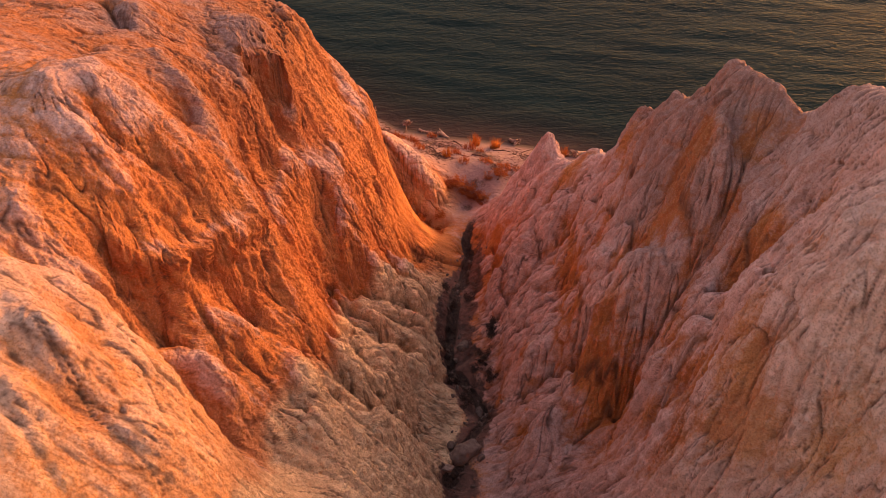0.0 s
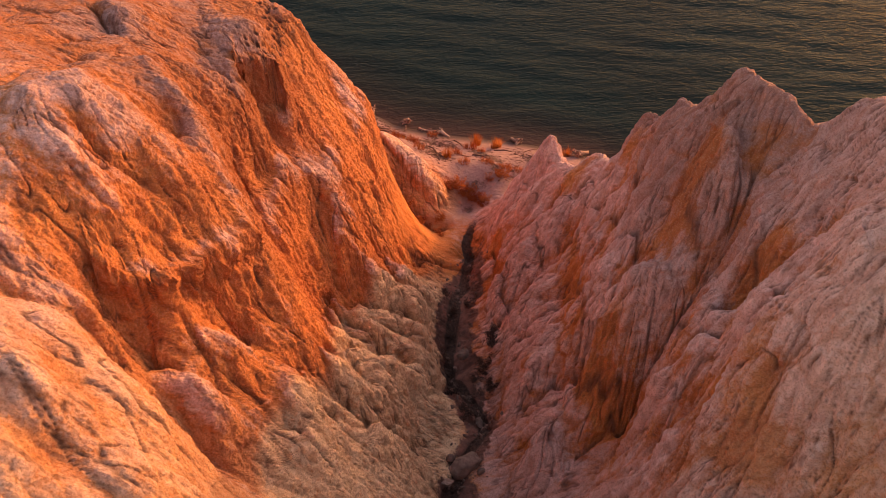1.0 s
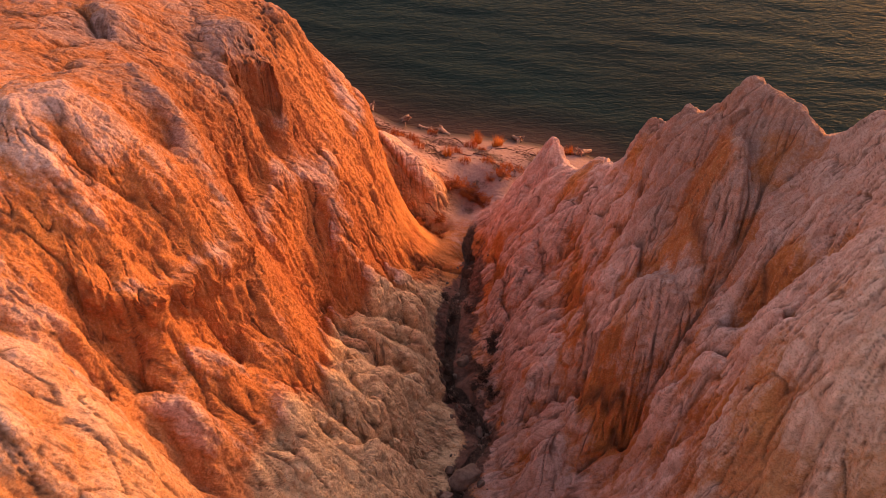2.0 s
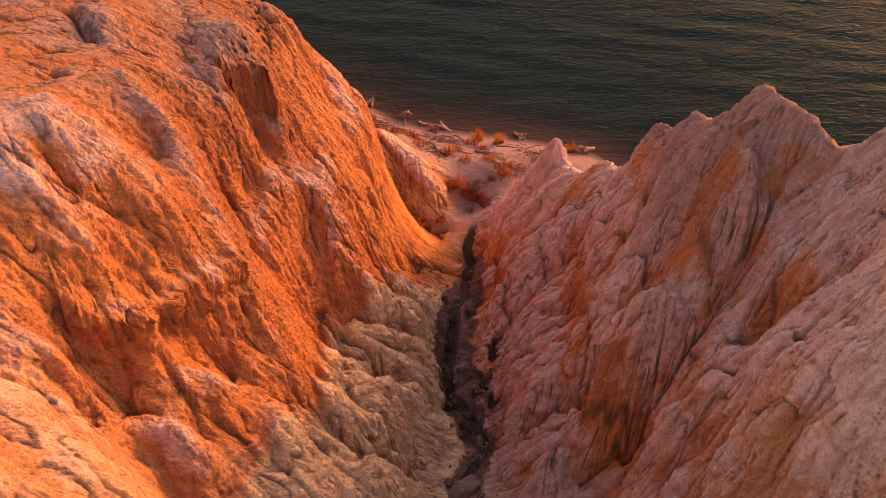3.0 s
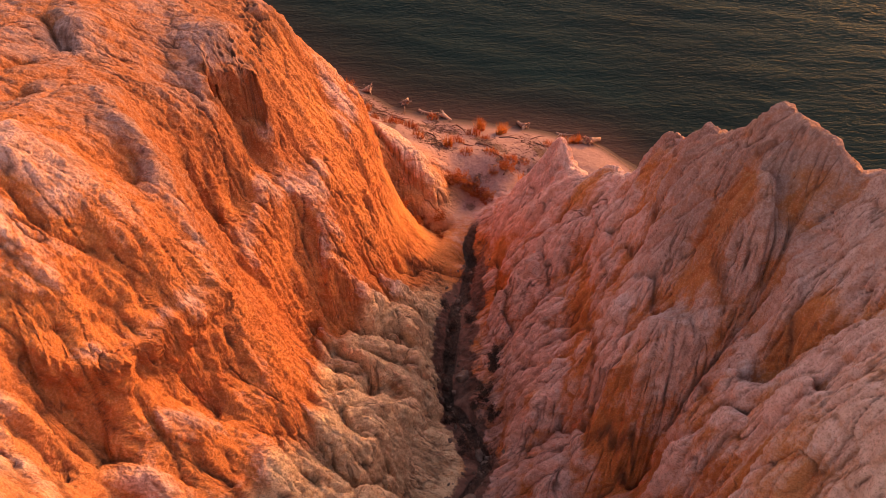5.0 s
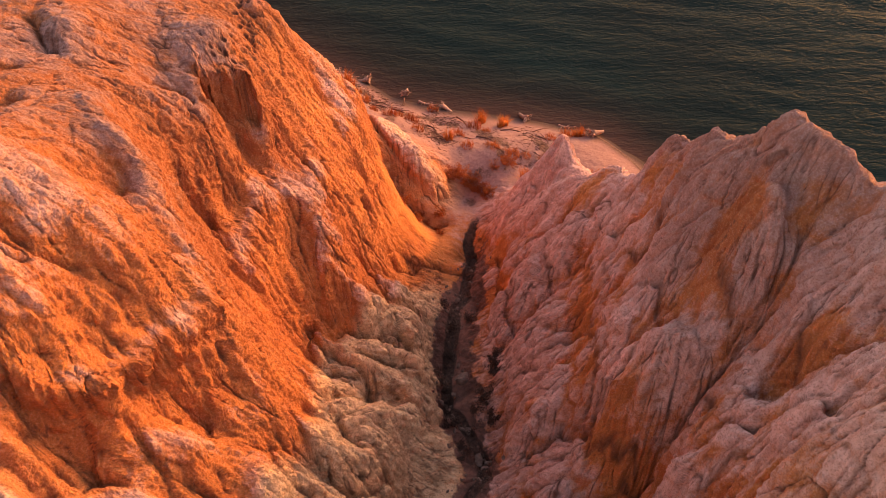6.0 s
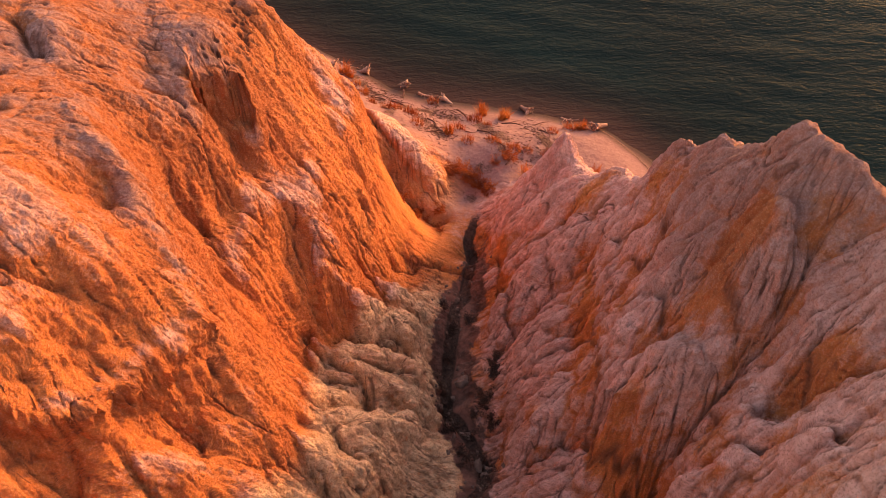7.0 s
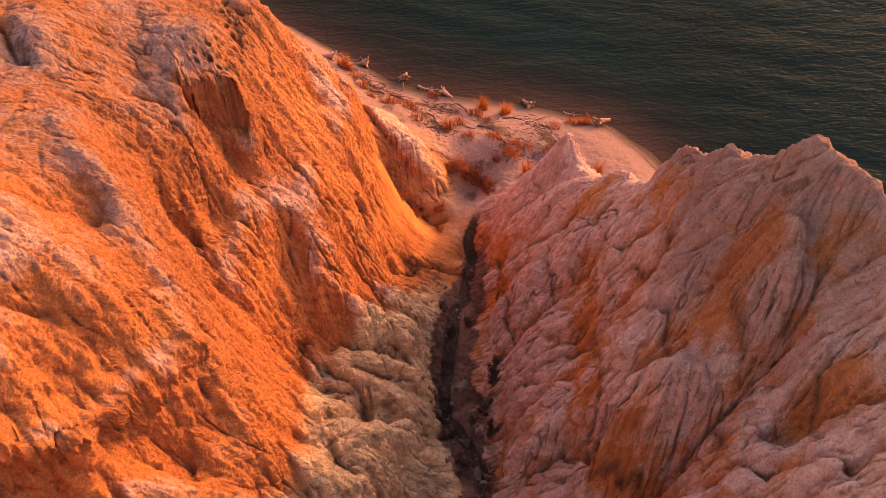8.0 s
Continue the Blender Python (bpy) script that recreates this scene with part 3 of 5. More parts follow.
landform("extra_17", (11.59, 34.2, 15.31), (10.76, 33.19, 13.9))
landform("extra_17", (11.81, 29.27, 18.52), (12.62, 29.85, 21.63), (13.07, 29.88, 22.93), (13.58, 29.46, 24.7), (14.74, 28.03, 26.97), (14.67, 30.18, 26.59), (15.14, 28.76, 27.81))
landform("extra_17", (12.51, 27.37, 19.2), (13.51, 25.44, 19.37))
landform("extra_18", (7.22, 38.01, 8.29), (5.65, 38.33, 6.88), (4.77, 37.65, 4.43), (5.96, 36.32, 6.17), (8.47, 35.43, 6.73), (10.02, 34.64, 9.34))
landform("extra_18", (10.61, 30.76, 14.2), (10.98, 29.64, 14.24))
landform("extra_18", (11.37, 27.54, 17.45))
landform("extra_18", (15.4, 23.88, 22.12))
landform("extra_19", (-17.99, 47.79, 27.18), (-16.28, 48.39, 26.71), (-14.73, 49.06, 25.61), (-15.79, 51.49, 25.66), (-13.59, 52.72, 24.79), (-12.23, 53.96, 24.56), (-12.8, 51, 24.41))
landform("extra_19", (-17.16, 49.76, 27.51))
landform("extra_19", (-16.59, 43.01, 28.37))
landform("extra_19", (-16.65, 51.54, 26.54), (-14.42, 51.63, 24.92))
landform("extra_19", (-11.12, 53.64, 24.14))
landform("lake_bed", (-20, 112, -4), (10, 112, -5), (44, 112, -5), (44, 70, -5), (44, 48, -3))
# cracks between the lobes of the walls
seam(1, (-6.0, 46.5), (-4.5, 47.1), (-2.9, 48.3), (-1.8, 48.2))
seam(1, (-6.8, 45.2), (-6.3, 45.0), (-6.1, 44.5))
seam(1, (-6.0, 45.2), (-5.3, 44.5), (-4.6, 44.3), (-4.1, 44.1), (-3.9, 43.4), (-3.6, 42.3))
seam(1, (-4.5, 45.8), (-3.7, 45.7), (-2.9, 45.5), (-2.2, 45.5), (-1.3, 45.5))
seam(1, (-5.9, 43.8), (-5.2, 43.7), (-4.4, 43.9))
seam(1, (-4.0, 43.2), (-3.5, 42.3), (-2.5, 43.0))
seam(1, (-5.0, 39.5), (-4.6, 38.5), (-4.0, 38.0), (-3.7, 37.8))
seam(1, (-4.4, 34.9), (-3.7, 34.7), (-2.9, 36.6), (-2.8, 38.2))
seam(1, (-5.8, 35.7), (-5.1, 35.9), (-4.8, 35.0), (-4.4, 34.9))
seam(1, (-6.1, 33.3), (-5.6, 33.8))
seam(1, (-2.7, 38.3), (-2.9, 36.6), (-2.5, 36.1), (-1.7, 37.6))
seam(1, (11.6, 37.3), (11.5, 37.0), (11.4, 36.6), (11.2, 36.6), (10.8, 36.8), (10.6, 36.6), (10.3, 36.5), (9.4, 36.7), (8.6, 36.7), (7.8, 36.5))
seam(1, (14.3, 38.1), (13.7, 37.9), (12.9, 37.5), (12.2, 37.2), (11.6, 37.3))
seam(1, (15.1, 39.6), (14.9, 39.0), (14.7, 38.7), (14.4, 38.6))
seam(1, (9.2, 39.3), (8.6, 39.3), (8.2, 39.8), (8.0, 39.3), (8.1, 38.8), (8.6, 38.0), (9.4, 37.3), (10.1, 36.9))
seam(1, (3.9, 56.9), (3.8, 53.9), (4.2, 51.1), (4.9, 49.7))
seam(1, (7.8, 39.3), (6.8, 40.6), (5.7, 40.4), (4.9, 40.0))
seam(1, (13.4, 33.2), (12.8, 33.7), (12.1, 34.5))
seam(1, (16.6, 33.4), (16.0, 33.7), (15.2, 34.1), (14.9, 34.5))
seam(1, (-4.4, 59.9), (-4.0, 64.1), (-3.3, 62.7), (-2.3, 62.7), (-0.9, 61.6), (0.3, 62.1))
seam(0.6, (-5.0, 51.4), (-4.3, 51.1), (-3.3, 51.2), (-3.2, 50.2))
seam(0.6, (-3.2, 55.1), (-1.6, 56.7), (-0.5, 57.4), (0.8, 57.4), (1.6, 57.1))
seam(0.6, (-4.8, 55.0), (-4.2, 53.9), (-3.2, 55.2))
seam(0.6, (-9.2, 53.1), (-8.6, 53.0), (-7.9, 53.1), (-6.9, 52.4), (-6.2, 52.3))
seam(0.6, (-10.8, 48.5), (-10.5, 48.2), (-10.2, 47.5))
seam(0.6, (-14.7, 35.0), (-14.2, 34.5), (-13.7, 34.3), (-13.1, 34.4), (-12.5, 34.8))
seam(0.6, (-10.8, 31.1), (-10.4, 30.7), (-10.0, 30.3), (-9.7, 29.7), (-9.4, 29.6))
seam(0.6, (-13.8, 30.1), (-13.7, 29.5), (-13.4, 29.0), (-13.2, 29.2), (-12.8, 28.9))
seam(0.6, (-12.9, 28.0), (-12.4, 27.0), (-11.6, 25.7))
seam(0.6, (-13.7, 26.6), (-12.5, 25.5), (-11.6, 24.6), (-11.3, 24.7))
seam(0.6, (-12.4, 29.9), (-12.1, 29.4), (-11.4, 29.4))
seam(0.6, (-9.7, 33.9), (-9.1, 33.3), (-8.4, 33.6))
seam(0.6, (-9.3, 30.7), (-8.6, 30.7), (-8.2, 30.4))
seam(0.6, (-11.3, 23.9), (-10.6, 23.0), (-10.4, 23.0))
seam(0.6, (-7.0, 35.1), (-6.4, 34.8))
seam(0.6, (-7.2, 30.5), (-6.4, 30.1))
seam(0.6, (12.1, 37.1), (12.3, 36.5), (12.4, 36.1), (11.9, 35.2))
seam(0.6, (11.1, 40.5), (10.4, 40.1), (9.4, 39.4), (8.6, 39.3))
seam(0.6, (8.6, 45.6), (8.2, 43.0), (8.0, 41.0), (7.8, 39.3))
seam(0.6, (5.0, 49.9), (5.6, 49.6), (6.6, 49.2), (7.6, 48.8), (8.4, 48.6))
seam(0.6, (5.2, 45.8), (5.9, 46.2), (7.2, 46.3), (8.0, 45.8), (8.4, 45.0))
seam(0.6, (4.5, 46.1), (5.1, 45.9), (5.9, 45.3))
seam(0.6, (4.5, 55.1), (6.1, 54.2), (7.3, 53.6), (7.8, 53.7))
seam(0.6, (7.8, 52.5), (8.8, 52.5), (9.6, 52.5))
seam(0.6, (7.5, 50.9), (8.7, 49.5), (9.7, 48.4), (10.4, 48.0))
seam(0.6, (8.9, 47.1), (9.8, 46.9), (10.6, 45.5), (11.1, 44.2))
seam(0.6, (8.9, 44.6), (9.6, 43.6), (10.5, 42.0))
seam(0.6, (6.9, 50.3), (6.4, 51.6), (6.4, 52.3))
seam(0.6, (13.0, 32.2), (12.7, 32.5), (12.3, 32.7), (12.1, 32.4), (11.8, 32.3), (11.5, 32.1), (11.1, 32.4))
seam(0.6, (14.1, 27.4), (13.8, 27.4), (13.6, 27.5), (13.3, 27.2))
seam(0.6, (14.6, 31.3), (14.0, 31.0), (13.7, 31.9), (13.4, 33.2))
seam(0.6, (14.7, 36.0), (14.7, 34.7), (13.9, 33.3))
seam(0.6, (10.6, 42.0), (10.6, 40.9), (10.4, 40.0))
seam(0.6, (12.4, 40.1), (12.8, 39.2), (13.0, 38.3))
seam(0.6, (11.8, 47.2), (11.2, 46.4), (10.8, 44.9))
seam(0.6, (-12.5, 46.0), (-12.2, 45.6), (-11.9, 45.4), (-11.2, 44.7), (-10.7, 44.7))
seam(0.6, (-11.9, 46.7), (-11.7, 46.2), (-11.2, 45.5))
seam(0.6, (-13.5, 49.2), (-12.5, 49.1), (-11.9, 48.8))
seam(0.6, (-19.1, 50.3), (-17.7, 48.4), (-17.4, 48.3))
seam(0.6, (-11.8, 33.4), (-11.4, 33.3))
seam(0.6, (-7.8, 48.5), (-7.4, 47.8))
seam(0.6, (-7.3, 45.6), (-6.8, 45.9))
seam(0.6, (-19.1, 45.4), (-18.5, 46.3))
seam(0.6, (-17.7, 40.7), (-17.5, 42.7))
seam(0.6, (-10.1, 36.0), (-9.6, 36.2))
seam(0.6, (-11.6, 35.0), (-11.4, 34.4))

ridge(0.60, 0.74, (-6.3, 45.8), (-4.4, 46.3), (-2.8, 46.4), (-1.4, 45.8))
ridge(0.65, 1.00, (-6.2, 44.8), (-4.6, 44.5), (-3.0, 44.8), (-1.5, 44.7), (-0.8, 44.7))
ridge(0.45, 0.63, (-6.3, 40.6), (-4.4, 43.3))
ridge(0.60, 0.89, (-4.6, 39.7), (-2.9, 41.8), (-1.6, 42.6))
ridge(0.60, 1.11, (-6.2, 37.9), (-5.0, 36.6), (-3.7, 37.2), (-3.0, 36.9))
ridge(0.50, 0.63, (-3.3, 51.3), (-2.3, 51.9), (-1.0, 52.3))
ridge(0.50, 0.93, (-4.7, 33.9), (-3.4, 33.6))
ridge(0.45, 0.67, (-6.2, 33.9), (-4.8, 34.4))
ridge(0.50, 0.93, (-5.7, 47.4), (-2.9, 48.9), (-1.7, 49.5))
ridge(0.55, 1.56, (7.1, 52.0), (5.6, 51.6), (4.6, 51.2))
ridge(0.40, 1.19, (9.5, 52.6), (8.0, 52.3), (7.3, 51.9))
ridge(0.45, 1.11, (8.4, 48.2), (6.7, 48.8), (5.0, 48.7))
ridge(0.45, 1.19, (8.3, 44.4), (6.8, 45.9), (5.1, 45.7))
ridge(0.45, 1.26, (8.1, 42.2), (6.3, 42.9), (5.0, 41.9))
ridge(0.45, 1.26, (11.6, 42.1), (9.9, 42.6), (8.8, 43.0), (8.4, 41.5))
ridge(0.60, 1.78, (12.6, 39.4), (10.8, 38.6), (9.3, 38.6), (8.8, 38.6))
ridge(0.50, 1.26, (13.8, 36.7), (12.7, 36.3), (12.0, 36.2))
ridge(0.45, 1.26, (14.5, 33.0), (13.3, 32.3), (11.9, 34.6))
ridge(0.40, 1.19, (13.0, 41.8), (12.9, 39.7), (12.8, 39.2))
ridge(0.40, 1.26, (15.9, 37.6), (14.9, 37.8), (14.3, 37.2))
ridge(0.45, 1.26, (15.3, 30.8), (14.9, 32.3), (13.9, 32.1))
ridge(0.35, 0.96, (10.0, 49.3), (8.9, 48.9), (8.4, 48.7))
ridge(0.35, 1.04, (11.5, 46.7), (10.6, 46.4), (9.5, 47.0))
ridge(0.40, 1.04, (8.0, 56.4), (6.3, 56.3), (5.0, 57.4))
ridge(0.50, 1.48, (14.3, 29.1), (13.4, 29.3), (12.6, 28.8))
ridge(0.50, 1.33, (12.7, 31.0), (11.9, 31.0), (11.6, 30.3))

ridge(0.70, 1.20, (-5.2, 70.3), (-3.5, 67.1), (-1.8, 65.6), (-0.8, 65.2))
seam(1.0, (-4.7, 64.7), (-4.4, 64.1), (-3.7, 63.8), (-2.7, 63.1), (-1.5, 62.5), (-0.5, 61.6))

X0, X1, Y0, Y1 = -48.0, 44.0, -12.0, 112.0


def lattice(seed):
    """A table of random values for the noise below."""
    return np.random.RandomState(seed).rand(256, 256)


def grain(x, y, size, seed=0):
    """Smooth random values from 0 to 1 over the plan, with features of that size in metres."""
    table = lattice(seed)
    u, v = np.asarray(x) / size, np.asarray(y) / size
    i, j = np.floor(u).astype(int), np.floor(v).astype(int)
    a, b = u - i, v - j
    a, b = a * a * (3 - 2 * a), b * b * (3 - 2 * b)
    i0, j0, i1, j1 = i & 255, j & 255, (i + 1) & 255, (j + 1) & 255
    return (table[i0, j0] * (1 - a) + table[i1, j0] * a) * (1 - b) + (table[i0, j1] * (1 - a) + table[i1, j1] * a) * b


SOLID = np.random.RandomState(77).rand(64, 64, 64)


def lump(x, y, z, size, seed=0):
    """Smooth random values from -1 to 1 in space; size: the length of a feature along x, y and z."""
    q = []
    for c, s, k in ((x, size[0], 11.3), (y, size[1], 5.7), (z, size[2], 8.1)):
        c = c / s + k * seed
        i = np.floor(c).astype(int)
        f = c - i
        q.append((i & 63, (i + 1) & 63, f * f * (3 - 2 * f)))
    (i0, i1, a), (j0, j1, b), (k0, k1, c) = q
    low = (SOLID[i0, j0, k0] * (1 - a) + SOLID[i1, j0, k0] * a) * (1 - b) + (SOLID[i0, j1, k0] * (1 - a) + SOLID[i1, j1, k0] * a) * b
    top = (SOLID[i0, j0, k1] * (1 - a) + SOLID[i1, j0, k1] * a) * (1 - b) + (SOLID[i0, j1, k1] * (1 - a) + SOLID[i1, j1, k1] * a) * b
    return 2 * (low * (1 - c) + top * c) - 1


def fractal(x, y, size, octaves=4, seed=0, gain=0.5):
    total, weight, norm = 0, 1.0, 0.0
    for k in range(octaves):
        total = total + weight * grain(x, y, size / 2 ** k, seed + k)
        norm += weight
        weight *= gain
    return total / norm


def smooth(h, sigma):
    """Gaussian blur, sigma in cells."""
    r = max(1, int(3 * sigma))
    k = np.exp(-0.5 * (np.arange(-r, r + 1) / sigma) ** 2)
    k /= k.sum()
    p = np.pad(h, ((r, r), (0, 0)), mode="edge")
    h = sum(w * p[i:i + h.shape[0]] for i, w in enumerate(k))
    p = np.pad(h, ((0, 0), (r, r)), mode="edge")
    return sum(w * p[:, i:i + h.shape[1]] for i, w in enumerate(k))


def sample(h, x, y, x0, y0, step):
    """Bilinear lookup of a grid at places of the plan."""
    u = np.clip((x - x0) / step, 0, h.shape[0] - 1.001)
    v = np.clip((y - y0) / step, 0, h.shape[1] - 1.001)
    i, j = u.astype(int), v.astype(int)
    a, b = u - i, v - j
    return (h[i, j] * (1 - a) + h[i + 1, j] * a) * (1 - b) + (h[i, j + 1] * (1 - a) + h[i + 1, j + 1] * a) * b


def stretched_over(lines, x, y):
    """The height at places of the plan: a supple sheet stretched over all the lines."""
    knots = []
    for _, line in lines:
        line = np.array(line, float)
        for p, q in zip(line[:-1], line[1:]):
            n = max(1, int(np.hypot(*(q - p)[:2]) / 2)) if np.hypot(*(q - p)[:2]) > 3.6 else 1
            knots += [p + (q - p) * k / n for k in range(n)]
        knots.append(line[-1])
    knots = np.array(knots)
    n = len(knots)
    m = np.zeros((n + 3, n + 3))
    m[:n, :n] = np.hypot(knots[:, None, 0] - knots[None, :, 0], knots[:, None, 1] - knots[None, :, 1]) - 0.05 * np.eye(n)
    m[:n, n], m[:n, n + 1:] = 1, knots[:, :2]
    m[n:, :n] = m[:n, n:].T
    w = np.linalg.solve(m, np.concatenate([knots[:, 2], np.zeros(3)]))
    h = w[n] + w[n + 1] * x + w[n + 2] * y
    for i in range(x.shape[0]):
        h[i] += np.sqrt((x[i][:, None] - knots[:, 0]) ** 2 + (y[i][:, None] - knots[:, 1]) ** 2) @ w[:n]
    return h


def run_off(h, step):
    """How much ground drains through every cell (log scale), by steepest descent."""
    nx, ny = h.shape
    p = np.pad(h, 1, mode="edge")
    best, target = np.zeros((nx, ny)), np.arange(nx * ny).reshape(nx, ny)
    index = target.copy()
    for di in (-1, 0, 1):
        for dj in (-1, 0, 1):
            if di or dj:
                drop = (h - p[1 + di:1 + di + nx, 1 + dj:1 + dj + ny]) / math.hypot(di, dj)
                if di == -1: drop[0] = -1
                if di == 1: drop[-1] = -1
                if dj == -1: drop[:, 0] = -1
                if dj == 1: drop[:, -1] = -1
                steeper = drop > best
                best[steeper] = drop[steeper]
                target[steeper] = (index + di * ny + dj)[steeper]
    order = np.argsort(-h, axis=None).tolist()
    to = target.ravel().tolist()
    area = [1.0] * (nx * ny)
    for c in order:
        t = to[c]
        if t != c:
            area[t] += area[c]
    return np.log(np.array(area).reshape(nx, ny))


STEP = 0.25
PLAN_X, PLAN_Y = np.meshgrid(np.arange(X0, X1 + STEP / 2, STEP), np.arange(Y0, Y1 + STEP / 2, STEP), indexing="ij")
HEIGHT = stretched_over(LANDFORM, PLAN_X, PLAN_Y)

HOP = 0.125
cx0, cx1, cy0, cy1 = -27.0, 25.0, 10.0, 88.0
ex, ey = np.meshgrid(np.arange(cx0, cx1 + HOP / 2, HOP), np.arange(cy0, cy1 + HOP / 2, HOP), indexing="ij")
ground = sample(HEIGHT, ex, ey, X0, Y0, STEP)
ground = smooth(ground, 1.1)
sx, sy = np.gradient(smooth(ground, 4), HOP)
SLOPE = np.hypot(sx, sy)
ROCKY = np.maximum(np.clip((SLOPE - 0.30) / 0.5, 0, 1), 0.75 * np.clip((ground - 7) / 3, 0, 1)) * np.clip((70.5 - ey + 0.12 * ex) / 3, 0, 1)


def within(x, y, corners):
    """True inside a closed outline of the plan."""
    odd = np.zeros(x.shape, bool)
    for (x0, y0), (x1, y1) in zip(corners, corners[1:] + corners[:1]):
        odd ^= ((y0 > y) != (y1 > y)) & (x < (x1 - x0) * (y - y0) / (y1 - y0 + 1e-9) + x0)
    return odd


def away(x, y, line):
    """The distance from the line, up to 9 metres."""
    best = np.full(x.shape, 9.0)
    for (x0, y0), (x1, y1) in zip(line[:-1], line[1:]):
        dx, dy = x1 - x0, y1 - y0
        f = np.clip(((x - x0) * dx + (y - y0) * dy) / (dx * dx + dy * dy), 0, 1)
        best = np.minimum(best, np.hypot(x - x0 - f * dx, y - y0 - f * dy))
    return best


def nearness(x, y, line, width):
    """1 on the line, falling to 0 over the width."""
    return np.exp(-(away(x, y, line) / width) ** 2)


def notched(h, line, depth, width):
    """Cuts a narrow crease along a furrow."""
    line = np.array(line, float)
    d = np.full(h.shape, 9.0)
    for a, b in zip(line[:-1], line[1:]):
        i0, i1 = int((min(a[0], b[0]) - 2 - cx0) / HOP), int((max(a[0], b[0]) + 2 - cx0) / HOP) + 2
        j0, j1 = int((min(a[1], b[1]) - 2 - cy0) / HOP), int((max(a[1], b[1]) + 2 - cy0) / HOP) + 2
        s = (slice(max(i0, 0), max(i1, 0)), slice(max(j0, 0), max(j1, 0)))
        x, y = ex[s] + 0.5 * (fractal(ex[s], ey[s], 1.3, 3, 17) - 0.5), ey[s] + 0.9 * (fractal(ex[s], ey[s], 1.3, 3, 18) - 0.5)
        dx, dy = b[0] - a[0], b[1] - a[1]
        f = np.clip(((x - a[0]) * dx + (y - a[1]) * dy) / (dx * dx + dy * dy), 0, 1)
        d[s] = np.minimum(d[s], np.hypot(x - a[0] - f * dx, y - a[1] - f * dy))
    return h - depth * np.exp(-d / width), np.exp(-(d / 0.08) ** 2)


# crests and furrows stand out more sharply than a sheet over the lines
SKYLINE = [(5.8, 65.0), (8.0, 60.2), (10.3, 54.2), (12.0, 50.2), (13.0, 47.1), (14.6, 43.2), (16.4, 40.7), (18.5, 37.5)]
below_crest = ROCKY * (1 - nearness(ex, ey, SKYLINE, 1.5))
ground = ground + below_crest * (0.35 * np.clip(2 * ground - smooth(ground, 3.5) - smooth(ground, 8), -1.5, 0.8) + 0.12)
for rise, wide, line in RIDGES:
    d = away(ex + 0.4 * (fractal(ex, ey, 1.7, 3, 27) - 0.5), ey + 0.7 * (fractal(ex, ey, 1.7, 3, 28) - 0.5), line) / wide
    ground += 1.35 * rise * np.clip(np.hypot(ex - line[0][0], ey - line[0][1]) / (1.6 * wide), 0, 1) * np.clip(np.sqrt(1 + SLOPE ** 2), 1, 2) * (np.sqrt(np.clip(1 - d * d, 0, 1)) - 0.3 * np.exp(-(d / 1.5) ** 2))
CREASED = np.zeros(ground.shape)
for depth, line in SEAMS:
    ground, seam_here = notched(ground, line, 0.55 * depth, 0.13)
    ground, _ = notched(ground, line, 0.75 * depth, 0.55)
    CREASED = np.maximum(CREASED, seam_here)
# the rills that rain has cut into the walls
flow = run_off(ground + ROCKY * (fractal(ex, ey, 1.6, 3, 31) - 0.5) * 1.2, HOP)
cut = np.clip(flow - 2.2, 0, 4.5)
ground -= ROCKY * (0.07 * smooth(cut, 0.7) + 0.06 * smooth(cut, 2.0))


RIMS = []


def cliff(h, rim, drop, run=2.0, edge=0.25, back=1.3, overhung=True):
    """Shapes a ledge and the upright face under it; rim: its edge (x, y, height), with the drop on its right hand."""
    if overhung:
        RIMS.append([p[:2] for p in rim])
    best, side, top = np.full(h.shape, 1e9), np.zeros(h.shape), np.zeros(h.shape)
    n = len(rim) - 1
    along = np.zeros(h.shape)
    for k in range(n):
        (x0, y0, z0), (x1, y1, z1) = rim[k], rim[k + 1]
        dx, dy = x1 - x0, y1 - y0
        f = np.clip(((ex - x0) * dx + (ey - y0) * dy) / (dx * dx + dy * dy), 0, 1)
        d = np.hypot(ex - x0 - f * dx, ey - y0 - f * dy)
        near = d < best
        best[near], top[near], along[near] = d[near], (z0 + f * (z1 - z0))[near], ((k + f) / n)[near]
        side[near] = np.sign((ex - x0) * dy - (ey - y0) * dx)[near]
    d = best * side + 0.3 * (fractal(ex, ey, 1.1, 3, 41) - 0.5)
    fade = np.clip(np.minimum(along, 1 - along) / 0.12, 0, 1)
    below = top - drop * np.clip(d / edge, 0, 1) - 0.6 * np.clip(d - edge, 0, None)
    w = np.clip(1 - d / run, 0, 1) ** 0.6 * (d >= 0) * fade
    h = h * (1 - w) + np.minimum(h, below) * w
    w = np.clip(1 + d / back, 0, 1) * (d < 0) * fade
    return h * (1 - w) + (top - 0.2 * d) * w


ground = cliff(ground, [(-12.0, 50.9, 23.95), (-11.7, 51.0, 23.9), (-11.2, 51.4, 23.7), (-10.6, 52.0, 23.4), (-9.9, 52.3, 23.05), (-9.3, 52.3, 22.8)], 3.6, 1.6)
ground = cliff(ground, [(-13.8, 30.4, 26.8), (-13.3, 30.6, 26.6), (-12.8, 30.9, 25.7), (-12.2, 31.3, 25.3), (-11.6, 31.6, 25.0), (-11.5, 32.8, 24.5), (-10.8, 33.3, 24.0), (-10.4, 34.4, 23.9), (-9.8, 35.6, 23.5), (-9.1, 36.9, 22.9), (-8.8, 37.4, 22.4)], 1.9, 1.5, 0.3)
